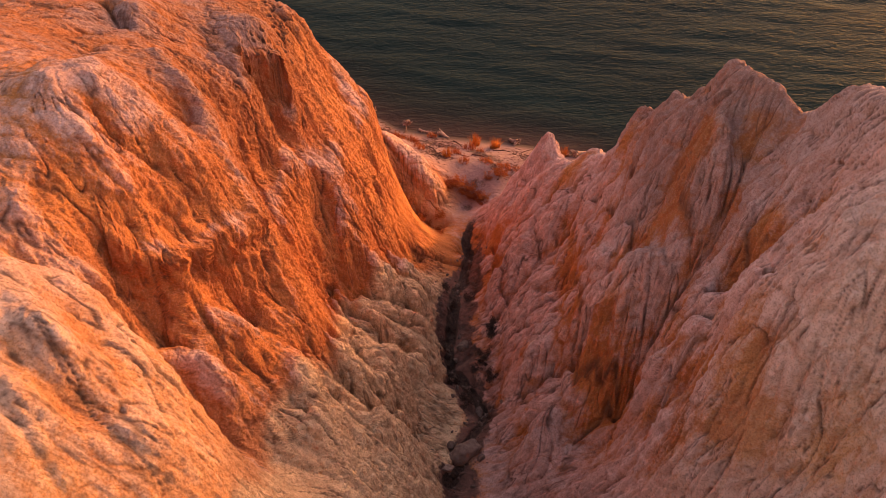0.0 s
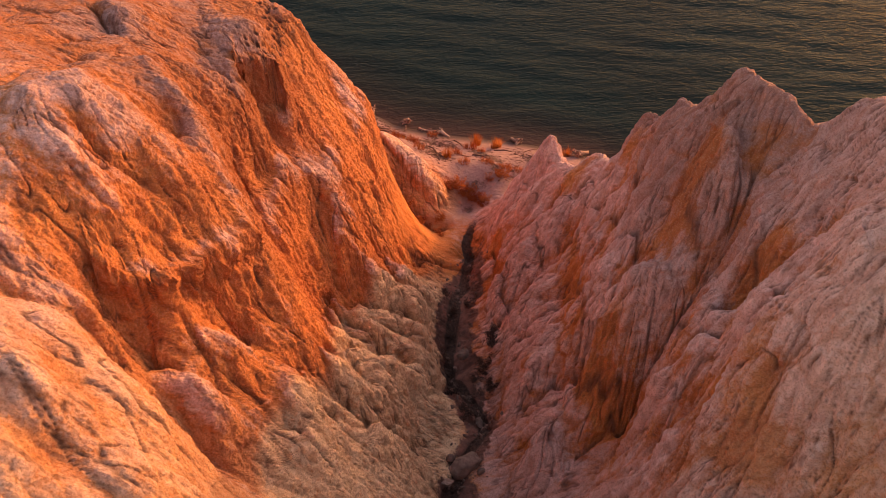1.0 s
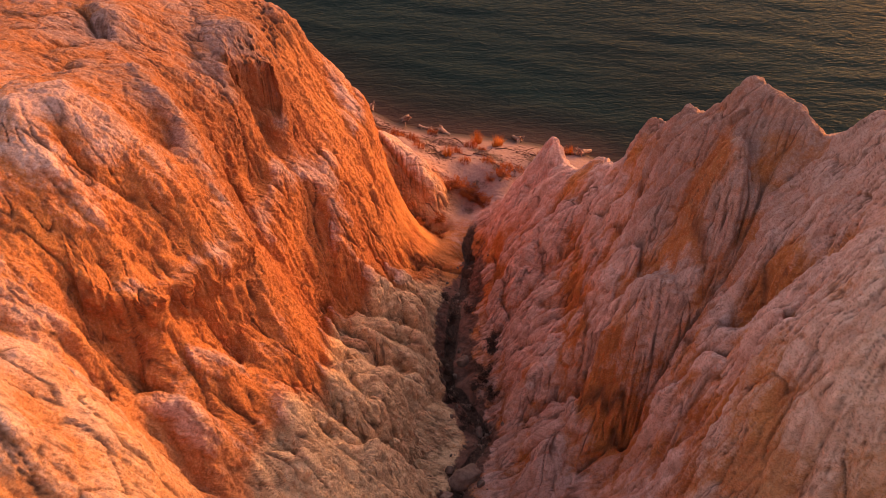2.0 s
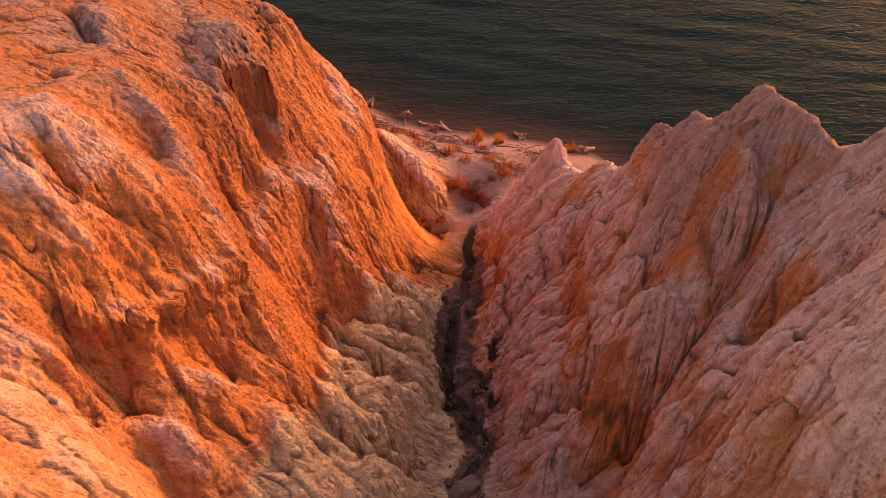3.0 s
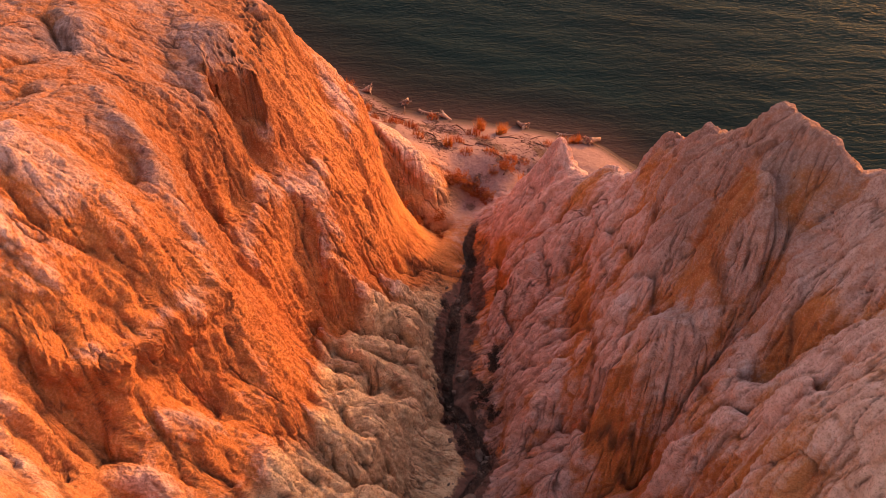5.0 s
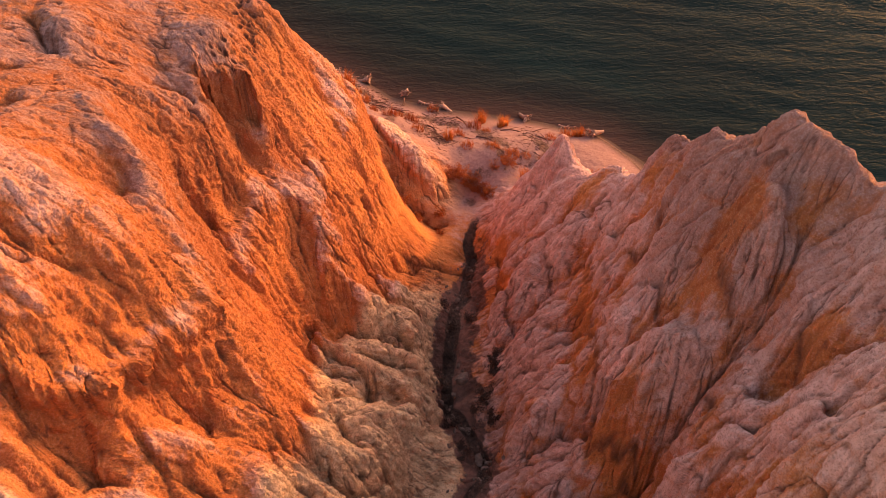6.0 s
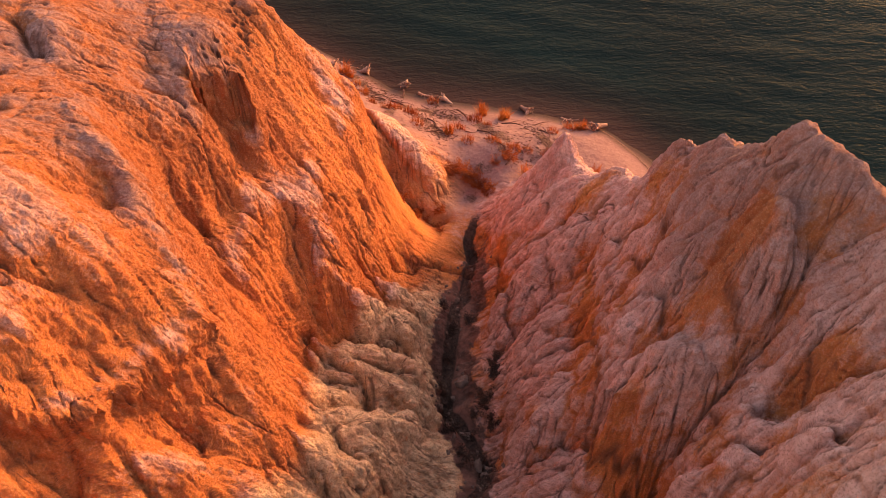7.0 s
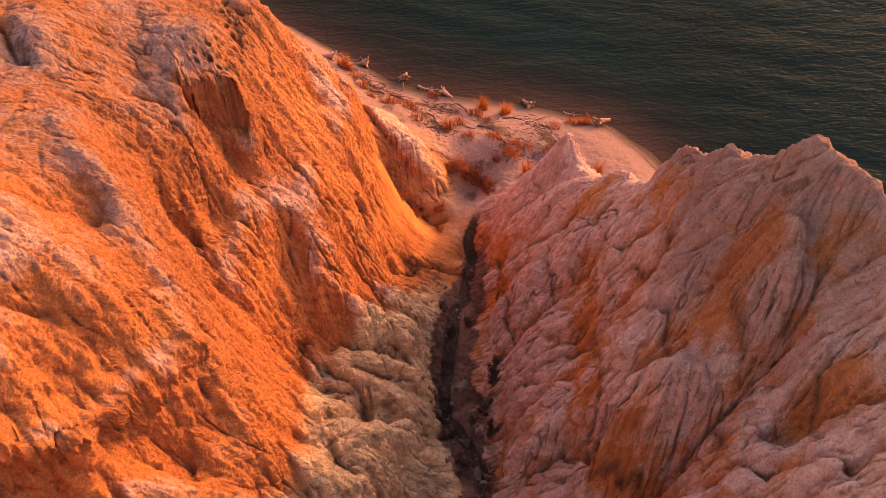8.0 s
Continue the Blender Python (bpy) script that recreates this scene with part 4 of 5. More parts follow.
ground = cliff(ground, [(7.9, 40.4, 13.6), (8.1, 39.6, 14.2), (8.5, 38.9, 14.9), (9.1, 38.3, 15.9), (9.9, 37.9, 17.0), (10.6, 37.6, 17.0), (11.2, 37.4, 16.8), (11.5, 37.5, 16.8)], 4.6, 1.3, 0.35, 0.8, False)


# a smooth fan of washed sand below the left spur
FAN = smooth(within(ex, ey, [(-4.3, 64.0), (-2.9, 63.2), (-0.3, 62.0), (1.2, 60.8), (0.3, 58.6), (-1.8, 57.0), (-3.6, 56.6), (-4.4, 59.5)]).astype(float), 3)
ground = ground * (1 - FAN) + smooth(ground, 6) * FAN
# knobs along the crest
for kx, ky, tall, broad in ((12.0, 50.2, 0.45, 0.75), (12.95, 47.5, 0.55, 0.65), (8.0, 60.2, 0.55, 0.7), (12.4, 48.9, -0.7, 0.5), (11.3, 51.8, -0.5, 0.5), (10.3, 54.2, 0.30, 0.9), (10.8, 53.0, 0.15, 0.5), (14.6, 43.2, 0.3, 0.9), (15.7, 41.5, 0.3, 0.9), (16.4, 40.7, 0.3, 0.8)):
    ground += tall * np.exp(-((ex - kx) ** 2 + (ey - ky) ** 2) / broad ** 2)
# trodden pits along the path over the high bench
pit_rng = random.Random(5)
TRAIL = [(-11.3, 52.3), (-10.3, 53.0), (-10.4, 54.3), (-10.2, 56.0), (-10.5, 57.0), (-10.8, 57.8), (-11.4, 59.0)]


def axis(lo, hi, step, far_lo, far_hi, first=None):
    """Evenly spaced in the middle and ever wider towards the horizon."""
    mid = np.arange(lo, hi + step / 2, step)
    out, g, a = [], first or step, hi
    while a < far_hi:
        g *= 1.22
        a += g
        out.append(a)
    inn, g, a = [], first or step, lo
    while a > far_lo:
        g *= 1.22
        a -= g
        inn.append(a)
    return np.concatenate([inn[::-1], mid, out])


def sheet(name, x, y, z, material, fields, even):
    """One mesh from a grid of places."""
    nx, ny = x.shape
    me = bpy.data.meshes.new(name)
    me.vertices.add(nx * ny)
    me.vertices.foreach_set("co", np.stack([x, y, z], -1).astype(np.float32).ravel())
    k = np.arange(nx * ny, dtype=np.int32).reshape(nx, ny)
    quads = np.stack([k[:-1, :-1], k[1:, :-1], k[1:, 1:], k[:-1, 1:]], -1).reshape(-1, 4)
    me.loops.add(quads.size)
    me.loops.foreach_set("vertex_index", quads.ravel())
    me.polygons.add(len(quads))
    me.polygons.foreach_set("loop_start", np.arange(0, quads.size, 4, dtype=np.int32))
    me.polygons.foreach_set("loop_total", np.full(len(quads), 4, dtype=np.int32))
    me.polygons.foreach_set("use_smooth", np.full(len(quads), even))
    for key, values in fields.items():
        me.attributes.new(key, "FLOAT", "POINT").data.foreach_set("value", values.astype(np.float32).ravel())
    me.update(calc_edges=True)
    me.materials.append(material)
    return new(name, me)


def evened(columns, rows):
    """A grid over the canyon whose lines crowd together where the walls are steep, and spread towards the horizon."""
    u, v = np.linspace(-23.0, 20.5, columns), np.linspace(14.5, 82.0, rows)
    x, y = np.meshgrid(u, v, indexing="ij")
    z = sample(ground, x, y, cx0, cy0, HOP)
    way = np.cumsum(smooth(np.sqrt(1 + np.clip(np.gradient(z, u, axis=0), -5, 5) ** 2), 2.5), axis=0)
    for j in range(rows):
        s = (way[:, j] - way[0, j]) / (way[-1, j] - way[0, j])
        x[:, j] = np.interp(np.linspace(0, 1, columns), s, u)
    z = sample(ground, x, y, cx0, cy0, HOP)
    way = np.cumsum(smooth(np.sqrt(1 + np.clip(np.gradient(z, v, axis=1), -7, 7) ** 2), 2.5), axis=1)
    for i in range(columns):
        s = (way[i] - way[i, 0]) / (way[i, -1] - way[i, 0])
        y[i] = np.interp(np.linspace(0, 1, rows), s, v)
        x[i] = np.interp(y[i], v, x[i])
    far_x, far_y = axis(-23.0, 20.5, 43.5, -900.0, 900.0, 0.08), axis(14.5, 82.0, 67.5, -900.0, 1500.0, 0.08)
    west, east, south, north = far_x[far_x < -23.01], far_x[far_x > 20.51], far_y[far_y < 14.49], far_y[far_y > 82.01]
    x = np.pad(x, ((len(west), len(east)), (len(south), len(north))), mode="edge")
    y = np.pad(y, ((len(west), len(east)), (len(south), len(north))), mode="edge")
    x[:len(west)], x[len(x) - len(east):] = west[:, None], east[:, None]
    y[:, :len(south)], y[:, y.shape[1] - len(north):] = south, north
    return x, y


gx, gy = evened(1150, 1120)
inside = (gx > cx0) & (gx < cx1) & (gy > cy0) & (gy < cy1)
gz = np.where(inside, sample(ground, gx, gy, cx0, cy0, HOP), sample(HEIGHT, gx, gy, X0, Y0, STEP))
# far off, the lake bed lies deep and the upland rolls on
past = np.maximum(np.maximum(X0 - gx, gx - X1), np.maximum(Y0 - gy, gy - Y1)).clip(0)
gz = np.where((past > 0) & (gz > 2), gz + np.minimum(past * 0.01, 4) * (fractal(gx, gy, 60, 3, 51) - 0.3), gz)
rocky = sample(ROCKY, gx, gy, cx0, cy0, HOP) * inside * np.clip((gy - 14.5) / 3, 0, 1)
slope = sample(SLOPE, gx, gy, cx0, cy0, HOP)
nx_, ny_ = np.gradient(smooth(ground, 3), HOP)
nx_, ny_ = sample(nx_, gx, gy, cx0, cy0, HOP), sample(ny_, gx, gy, cx0, cy0, HOP)
nlen = np.sqrt(nx_ ** 2 + ny_ ** 2 + 1)
# weathered relief: pillowed lobes drawn out down the fall of the slope, rills, hair cracks, crumbs
bend = 0.5 * lump(gx, gy, gz, (2.0, 2.0, 2.0), 9) + 0.2 * lump(gx, gy, gz, (0.7, 0.7, 0.7), 10)
side = np.where(gx < 1.5, 1.0, -1.0)
fall_u, fall_w = (side * gx - gz) * 0.7071, (side * gx + gz) * 0.7071


def pillows(size, seed, soft):
    """Rounded lobes with creases between them, from 0 in the crease to 1 on the back; size: along the fall, across, and out."""
    q = [fall_u / size[0] + 0.35 * bend, gy / size[1] + 0.30 * bend, fall_w / size[2] + 0.2 * bend]
    cell = [np.floor(c).astype(int) for c in q]
    table = np.random.RandomState(seed).rand(3, 32, 32, 32)
    first, second = np.full(gx.shape, 9.0), np.full(gx.shape, 9.0)
    for i in (-1, 0, 1):
        for j in (-1, 0, 1):
            for k in (-1, 0, 1):
                a, b, c = (cell[0] + i) & 31, (cell[1] + j) & 31, (cell[2] + k) & 31
                d = (cell[0] + i + table[0, a, b, c] - q[0]) ** 2 + (cell[1] + j + table[1, a, b, c] - q[1]) ** 2 + (cell[2] + k + table[2, a, b, c] - q[2]) ** 2
                second = np.minimum(second, np.maximum(first, d))
                first = np.minimum(first, d)
    return 1 - np.exp(-(np.sqrt(second) - np.sqrt(first)) / soft)


lobe = pillows((2.6, 1.0, 1.5), 61, 0.22)
knob = pillows((0.9, 0.42, 0.6), 62, 0.25)
rill = np.abs(lump(gx, gy + 0.15 * bend, gz, (2.8, 0.42, 2.8), 4)) - 0.3


def runnels(cells, reach):
    """Streaks drawn out down the fall of the ground, one field for each size: noise averaged along the way that water runs."""
    s = np.nonzero(rocky > 0.03)
    x0, y0 = gx[s], gy[s]
    dx, dy = np.gradient(smooth(ground, 3.0), HOP)
    size = np.hypot(dx, dy) + 0.05
    run = 1 / (size * np.sqrt(1 + size ** 2))
    dx, dy = dx * run, dy * run
    tables = [np.random.RandomState(200 + k).normal(0, 1, (int(46 / c), int(70 / c))) for k, c in enumerate(cells)]
    total = [sample(t, x0, y0, -24.0, 13.0, c) for t, c in zip(tables, cells)]
    for way in (-1, 1):
        x, y = x0.copy(), y0.copy()
        for k in range(11):
            u, v = sample(dx, x, y, cx0, cy0, HOP), sample(dy, x, y, cx0, cy0, HOP)
            x, y = x + way * reach / 11 * u, y + way * reach / 11 * v
            for i, c in enumerate(cells):
                total[i] += sample(tables[i], x, y, -24.0, 13.0, c)
    fields = []
    for t in total:
        f = np.ones(gx.shape)
        f[s] = np.clip(t / t.std(), -2.5, 2.5)
        fields.append(f)
    return fields


fine_run, wide_run = runnels((0.23, 0.55), 1.5)
thread, rill_fine = np.abs(fine_run) - 0.8, np.abs(wide_run) - 0.8
# cracks keep to the beds of the runnels, with shade painted in them
open_here = np.clip(lump(gx, gy, gz, (1.6, 0.9, 1.6), 25) * 1.4 + 0.45, 0, 1)
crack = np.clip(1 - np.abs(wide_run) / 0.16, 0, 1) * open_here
rill_shade = np.clip(1 - np.abs(fine_run) / 0.30, 0, 1) * np.clip(lump(gx, gy, gz, (1.4, 1.0, 1.4), 21) * 1.3 + 0.6, 0, 1)
crumb = np.abs(lump(gx, gy, gz, (0.42, 0.34, 0.42), 6)) - 0.3 + 0.6 * lump(gx, gy, gz, (0.22, 0.22, 0.22), 8) + 0.5 * lump(gx, gy, gz, (0.10, 0.12, 0.10), 7)
grit = np.random.RandomState(8).rand(*gx.shape) - 0.5
fan = sample(FAN, gx, gy, cx0, cy0, HOP) * inside
# bleached beds low on the left wall; their colour also paints the shade
# this edge follows the border of the sun's cast shadow
edge = np.interp(gy, [26, 28, 30.5, 32, 34.6, 37, 42, 45, 48, 52, 56], [-7.4, -8.4, -7.8, -6.9, -6.3, -5.9, -6.4, -6.7, -4.6, -2.6, -1.0])
cream = np.clip((gx - edge) / 0.7 + 0.3 + (fractal(gx, gy, 2.2, 4, 92) - 0.5) * 1.6, 0, 1) * np.clip((2.0 - gx) / 1.0, 0, 1) * np.clip((57 - gy) / 3, 0, 1)
cream = np.maximum(cream, np.clip((31 - gy) / 7, 0, 1) * np.clip(fractal(gx, gy, 4, 4, 94) * 0.7, 0, 0.4))
cream = np.maximum(cream, 0.35 * nearness(gx, gy, [(-4.0, 67.5), (-1.8, 65.2), (1.0, 64.0)], 1.3))
near_left = np.clip((29 - gy) / 3, 0, 1) * np.clip((-2 - gx) / 3, 0, 1)
rocky = rocky * (1 - 0.7 * fan) * (1 - 0.30 * near_left)
right = np.clip((gx - 1.5) / 2, 0, 1)
rough = 0.5 + 0.15 * right + 0.3 * cream
push = rocky * (rough * (0.22 * (lobe - 0.6) + 0.11 * (knob - 0.6)) + 0.08 * rill + (0.075 + 0.045 * right) * rill_fine + (0.022 + 0.045 * right) * thread - 0.13 * crack + (0.075 - 0.015 * right) * crumb + 0.03 * grit)
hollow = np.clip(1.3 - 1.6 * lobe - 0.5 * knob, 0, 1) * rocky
px, py, pz = gx - push * nx_ / nlen, gy - push * ny_ / nlen, gz + push / nlen
# the lips of the cliffs lean out over their faces
for rim in RIMS:
    for (x0, y0), (x1, y1) in zip(rim[:-1], rim[1:]):
        s = np.nonzero((gx > min(x0, x1) - 1.6) & (gx < max(x0, x1) + 1.6) & (gy > min(y0, y1) - 1.6) & (gy < max(y0, y1) + 1.6))
        dx, dy = x1 - x0, y1 - y0
        size = math.hypot(dx, dy)
        f = ((gx[s] - x0) * dx + (gy[s] - y0) * dy) / size ** 2
        d = ((gx[s] - x0) * dy - (gy[s] - y0) * dx) / size + 0.35 * (fractal(gx[s], gy[s], 0.9, 3, 41) - 0.5)
        lean = 0.40 * np.exp(-np.abs(np.minimum(d - 0.05, 0)) / 0.5) * np.clip(1 - (d - 0.05) / 0.18, 0, 1) * ((f >= 0) & (f < 1))
        px[s] += lean * dy / size
        py[s] -= lean * dx / size
sandy = (1 - rocky) * np.clip((gy - 62 - 0.1 * gx) / 2, 0, 1) * np.clip((5.5 - gz) / 1.0, 0, 1)
pz = pz + sandy * ((fractal(gx, gy, 2.2, 4, 81) - 0.5) * 0.35 + (fractal(gx, gy, 0.35, 2, 82) - 0.5) * 0.05) * np.clip(gz, 0, 1)
bench = np.nonzero((gx > -13.5) & (gx < -8.5) & (gy > 51) & (gy < 62))
for k in range(120):
    a = pit_rng.random() * (len(TRAIL) - 1.001)
    i, f = int(a), a - int(a)
    qx = TRAIL[i][0] * (1 - f) + TRAIL[i + 1][0] * f + pit_rng.gauss(0, 0.36)
    qy = TRAIL[i][1] * (1 - f) + TRAIL[i + 1][1] * f + pit_rng.gauss(0, 0.36)
    hole = np.exp(-((gx[bench] - qx) ** 2 + (gy[bench] - qy) ** 2) / 0.009)
    pz[bench] -= 0.16 * hole
    # the shade in each pit is painted with the crack colour
    crack[bench] = np.maximum(crack[bench], np.clip(hole * 3 - 0.5, 0, 1.5))
# what the surface is made of
gully_x = np.interp(gy, [30, 36, 40, 45, 50, 55, 58, 61, 65], [0.2, 0.6, 2.6, 1.3, 0.8, 1.5, 2.5, 2.0, 2.7])
floor_z = np.interp(gy, [26, 36, 45, 60, 66], [7, 2.2, 2.2, 1.6, 1.8])
soil = np.clip(1.5 - np.abs(gx - gully_x) / 1.6 - np.clip(gz - floor_z, 0, 9) / 2.2 + (fractal(gx, gy, 1.2, 3, 91) - 0.5) * 1.6, 0, 1) * np.clip((63 - gy) / 6, 0, 1) * (1 - fan)
patch = fractal(gx + 0.4 * gz, gy, 3.4, 4, 93) - 0.5
# the pale crust keeps to the gentler backs and crests; steep fresh faces are orange
swell = ground - smooth(ground, 6)
swell = np.clip(sample(swell, gx, gy, cx0, cy0, HOP) * inside / 0.35, -1, 1)
steep = np.hypot(*np.gradient(smooth(ground, 2), HOP))
steep = np.clip((sample(steep, gx, gy, cx0, cy0, HOP) - 0.9) / 2.2, 0, 1)
# on the right, less crust high up and more near by imitates fill light
crust = 0.42 + right * 0.50 + 0.15 * near_left - (0.55 - 0.30 * right) * steep + 0.25 * swell + 0.30 * (lobe - 0.6) + patch * (0.9 - 0.1 * right) - 0.12 * right * np.clip((gz - 17) / 4, 0, 1) * np.clip((gy - 34) / 6, 0, 1) + 0.12 * right * np.clip((36 - gy) / 4, 0, 1)
# the upper rock is painted a duller pink, imitating weaker light up there
top_dim = np.clip((gz - 15 - right) / 6 + patch * 0.8, 0, 1) * np.clip((gy - 34 + right) / 8, 0, 1)
# rusty beds laid bare where the crust has fallen away, and bleached patches
for x0, y0, wide in ((13.1, 41.3, 0.9), (12.6, 40.4, 0.8), (8.8, 38.4, 0.8), (9.7, 37.2, 0.9), (8.4, 44.0, 0.7), (8.0, 41.5, 0.6), (8.3, 46.5, 0.6), (3.8, 57.0, 0.9), (3.8, 54.0, 0.9), (9.6, 53.9, 0.8), (8.4, 53.6, 0.8), (11.6, 49.4, 0.7), (13.7, 43.9, 0.5), (14.7, 35.5, 0.7), (15.4, 35.3, 0.8), (11.7, 35.4, 0.8), (13.3, 29.3, 1.2), (11.5, 33.4, 0.4), (14.9, 29.6, 0.6), (5.2, 42.0, 0.6), (13.4, 26.5, 1.2), (11.9, 28.0, 1.0)):
    crust = crust - 0.60 * np.exp(-((gx - x0) ** 2 + (gy - y0) ** 2) / wide ** 2)
for x0, y0, wide in ((14.3, 41.0, 0.6), (16.5, 35.2, 1.1), (11.2, 42.8, 0.9), (14.0, 28.8, 0.6), (14.1, 26.6, 0.5), (13.0, 47.4, 0.9), (11.9, 50.2, 0.6), (-13.6, 35.1, 0.9), (-11.5, 34.6, 0.6), (-10.0, 35.8, 0.7), (-8.8, 34.8, 0.6), (-7.9, 36.5, 0.5), (-8.6, 36.1, 0.5), (-15.1, 36.3, 1.2), (-17.8, 48.6, 1.2), (-7.9, 58.6, 1.5), (-6.7, 59.7, 1.2), (-9.3, 48.5, 1.0)):
    crust = crust + 0.40 * np.exp(-((gx - x0) ** 2 + (gy - y0) ** 2) / wide ** 2)
crust = np.clip(crust, 0, 1)
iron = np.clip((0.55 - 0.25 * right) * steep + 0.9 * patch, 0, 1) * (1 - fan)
crust = crust * (1 - 0.6 * fan)
DRIFT_LINES = [[(2.8, 72.9), (3.9, 71.2), (5.2, 69.2), (6.6, 69.0), (7.1, 67.7)], [(6.7, 73.5), (7.5, 72.2), (8.1, 70.6), (8.5, 69.5)], [(-6.0, 77.2), (-4.9, 77.1), (-2.3, 73.8), (-1.6, 72.5)],
               [(-1.9, 75.0), (-0.2, 75.3), (0.7, 74.3)], [(-1.0, 71.7), (-0.3, 70.2)], [(-7.5, 79.5), (-6.4, 77.6), (-5.6, 75.0)]]
WRACK = [(12.6, 73.9), (13.4, 73.0), (14.3, 72.0), (15.2, 70.5), (16.2, 68.7), (17.2, 66.4)]
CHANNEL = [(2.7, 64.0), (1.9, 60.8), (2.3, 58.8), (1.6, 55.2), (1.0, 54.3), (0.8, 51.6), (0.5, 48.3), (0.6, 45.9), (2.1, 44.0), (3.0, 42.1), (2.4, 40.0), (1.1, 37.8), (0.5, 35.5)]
patchy = fractal(gx, gy, 1.6, 4, 96)
litter = np.zeros(gx.shape)
for line in DRIFT_LINES:
    litter = np.maximum(litter, nearness(gx, gy, line, 0.7) * (patchy * 2.4 - 0.75))
litter = np.maximum(litter, np.clip(fractal(gx, gy, 1.1, 4, 97) * 2.2 - 1.05, 0, 1) * np.clip((74.5 - 0.25 * gx - gy) / 2, 0, 1))
litter = np.clip(np.maximum(litter * np.clip(1.5 - np.maximum(gx - 9.5, 0), 0, 1), 0.8 * nearness(gx, gy, WRACK, 0.13)), 0, 1) * np.clip(sandy * 1.3, 0, 1)
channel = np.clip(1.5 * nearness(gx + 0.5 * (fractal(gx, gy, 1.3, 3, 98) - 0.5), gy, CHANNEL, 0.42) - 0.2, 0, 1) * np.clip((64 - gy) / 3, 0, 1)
pz = pz - 0.25 * channel + 0.05 * litter * np.random.RandomState(9).rand(*gx.shape)
wet = np.clip(1.2 - pz / 0.35, 0, 1)
land = sheet("ground", px, py, pz, ROCK, {"crust": crust, "top_dim": top_dim, "iron": iron, "hollow": hollow, "cream": cream, "soil": soil * (1 - sandy), "sand": sandy, "wet": wet, "litter": litter, "channel": channel, "crack_shade": np.maximum(np.maximum(np.clip(crack, 0, 1), 0.9 * rill_shade) * np.clip(rocky * 1.4, 0, 1), 0.9 * np.clip(sample(CREASED, gx, gy, cx0, cy0, HOP) * (0.4 + 1.2 * fractal(gx, gy, 0.8, 3, 95)), 0, 1) * inside)}, False)
tagged(land, "eroded orange and pale pink sandstone canyon falling to a beach", "ground", kind="structure")

# ---- the lake ----
wx, wy = axis(-60.0, 120.0, 0.45, -2500.0, 2500.0), axis(62.0, 215.0, 0.45, -900.0, 3500.0)
lx, ly = np.meshgrid(wx, wy, indexing="ij")
lz = np.zeros(lx.shape)
wave_rng = np.random.RandomState(3)
for k in range(22):
    length = 1.3 * 1.085 ** k
    turn = radians(-80 + wave_rng.normal(0, 24))
    swing = 2 * np.pi / length * (lx * np.cos(turn) + ly * np.sin(turn)) + wave_rng.rand() * 6.28 + 4.0 * grain(lx, ly, length * 2.3, 100 + k)
    lz += 0.006 * length ** 0.8 * np.sin(swing) * np.clip(grain(lx, ly, length * 3.3, 130 + k) * 1.6 - 0.3, 0, 1)
bed = sample(HEIGHT, lx, ly, X0, Y0, STEP)
bed = np.where((lx < X0) | (lx > X1) | (ly > Y1), np.minimum(bed, -4), bed)
depth = np.clip(-bed, -1, 6)
lz *= np.clip(depth / 1.0, 0.08, 1) * np.clip(1.6 - np.hypot(lx - 20, ly - 90) / 260, 0, 1)
lake = sheet("water", lx, ly, lz, WATER, {"depth": depth}, True)
tagged(lake, "dark grey-green lake water with small wind ripples", "water", kind="structure")


CELL = 0.125
footing = sample(ground, *np.meshgrid(np.arange(cx0, cx1, CELL), np.arange(cy0, cy1, CELL), indexing="ij"), cx0, cy0, HOP)
lowest = np.full(footing.shape, 99.0)
near = np.nonzero((px > cx0) & (px < cx1 - CELL) & (py > cy0) & (py < cy1 - CELL))
np.minimum.at(lowest, (((px[near] - cx0) / CELL).astype(int), ((py[near] - cy0) / CELL).astype(int)), pz[near])
footing = np.where(lowest < 90, lowest, footing - 0.05)


def ground_at(x, y):
    """The height of the ground at a place of the plan."""
    return float(footing[int((x - cx0) / CELL), int((y - cy0) / CELL)])


# ---- things on the beach, the slopes and in the gully ----
rng = random.Random(12)


def part(name, bm, material, parent=None, label=""):
    """Links a bmesh as one mesh object, under a thing or a part."""
    me = bpy.data.meshes.new(name)
    bm.to_mesh(me)
    bm.free()
    for p in me.polygons:
        p.use_smooth = True
    me.materials.append(material)
    ob = new(name, me)
    ob.parent = parent
    if label:
        ob["label"] = label
    return ob


def tube(bm, points, radii, sides=7):
    """A limb through the points, closed at both ends."""
    rings = []
    for k, p in enumerate(points):
        a, b = points[max(k - 1, 0)], points[min(k + 1, len(points) - 1)]
        way = (Vector(b) - Vector(a)).normalized()
        q = way.to_track_quat("Z", "Y")
        rings.append([bm.verts.new(Vector(p) + q @ Vector((math.cos(2 * math.pi * i / sides), math.sin(2 * math.pi * i / sides), 0)) * radii[k] * (0.85 + 0.3 * rng.random())) for i in range(sides)])
    for r, s in zip(rings[:-1], rings[1:]):
        for i in range(sides):
            bm.faces.new((r[i], r[(i + 1) % sides], s[(i + 1) % sides], s[i]))
    bm.faces.new(rings[0][::-1])
    bm.faces.new(rings[-1])


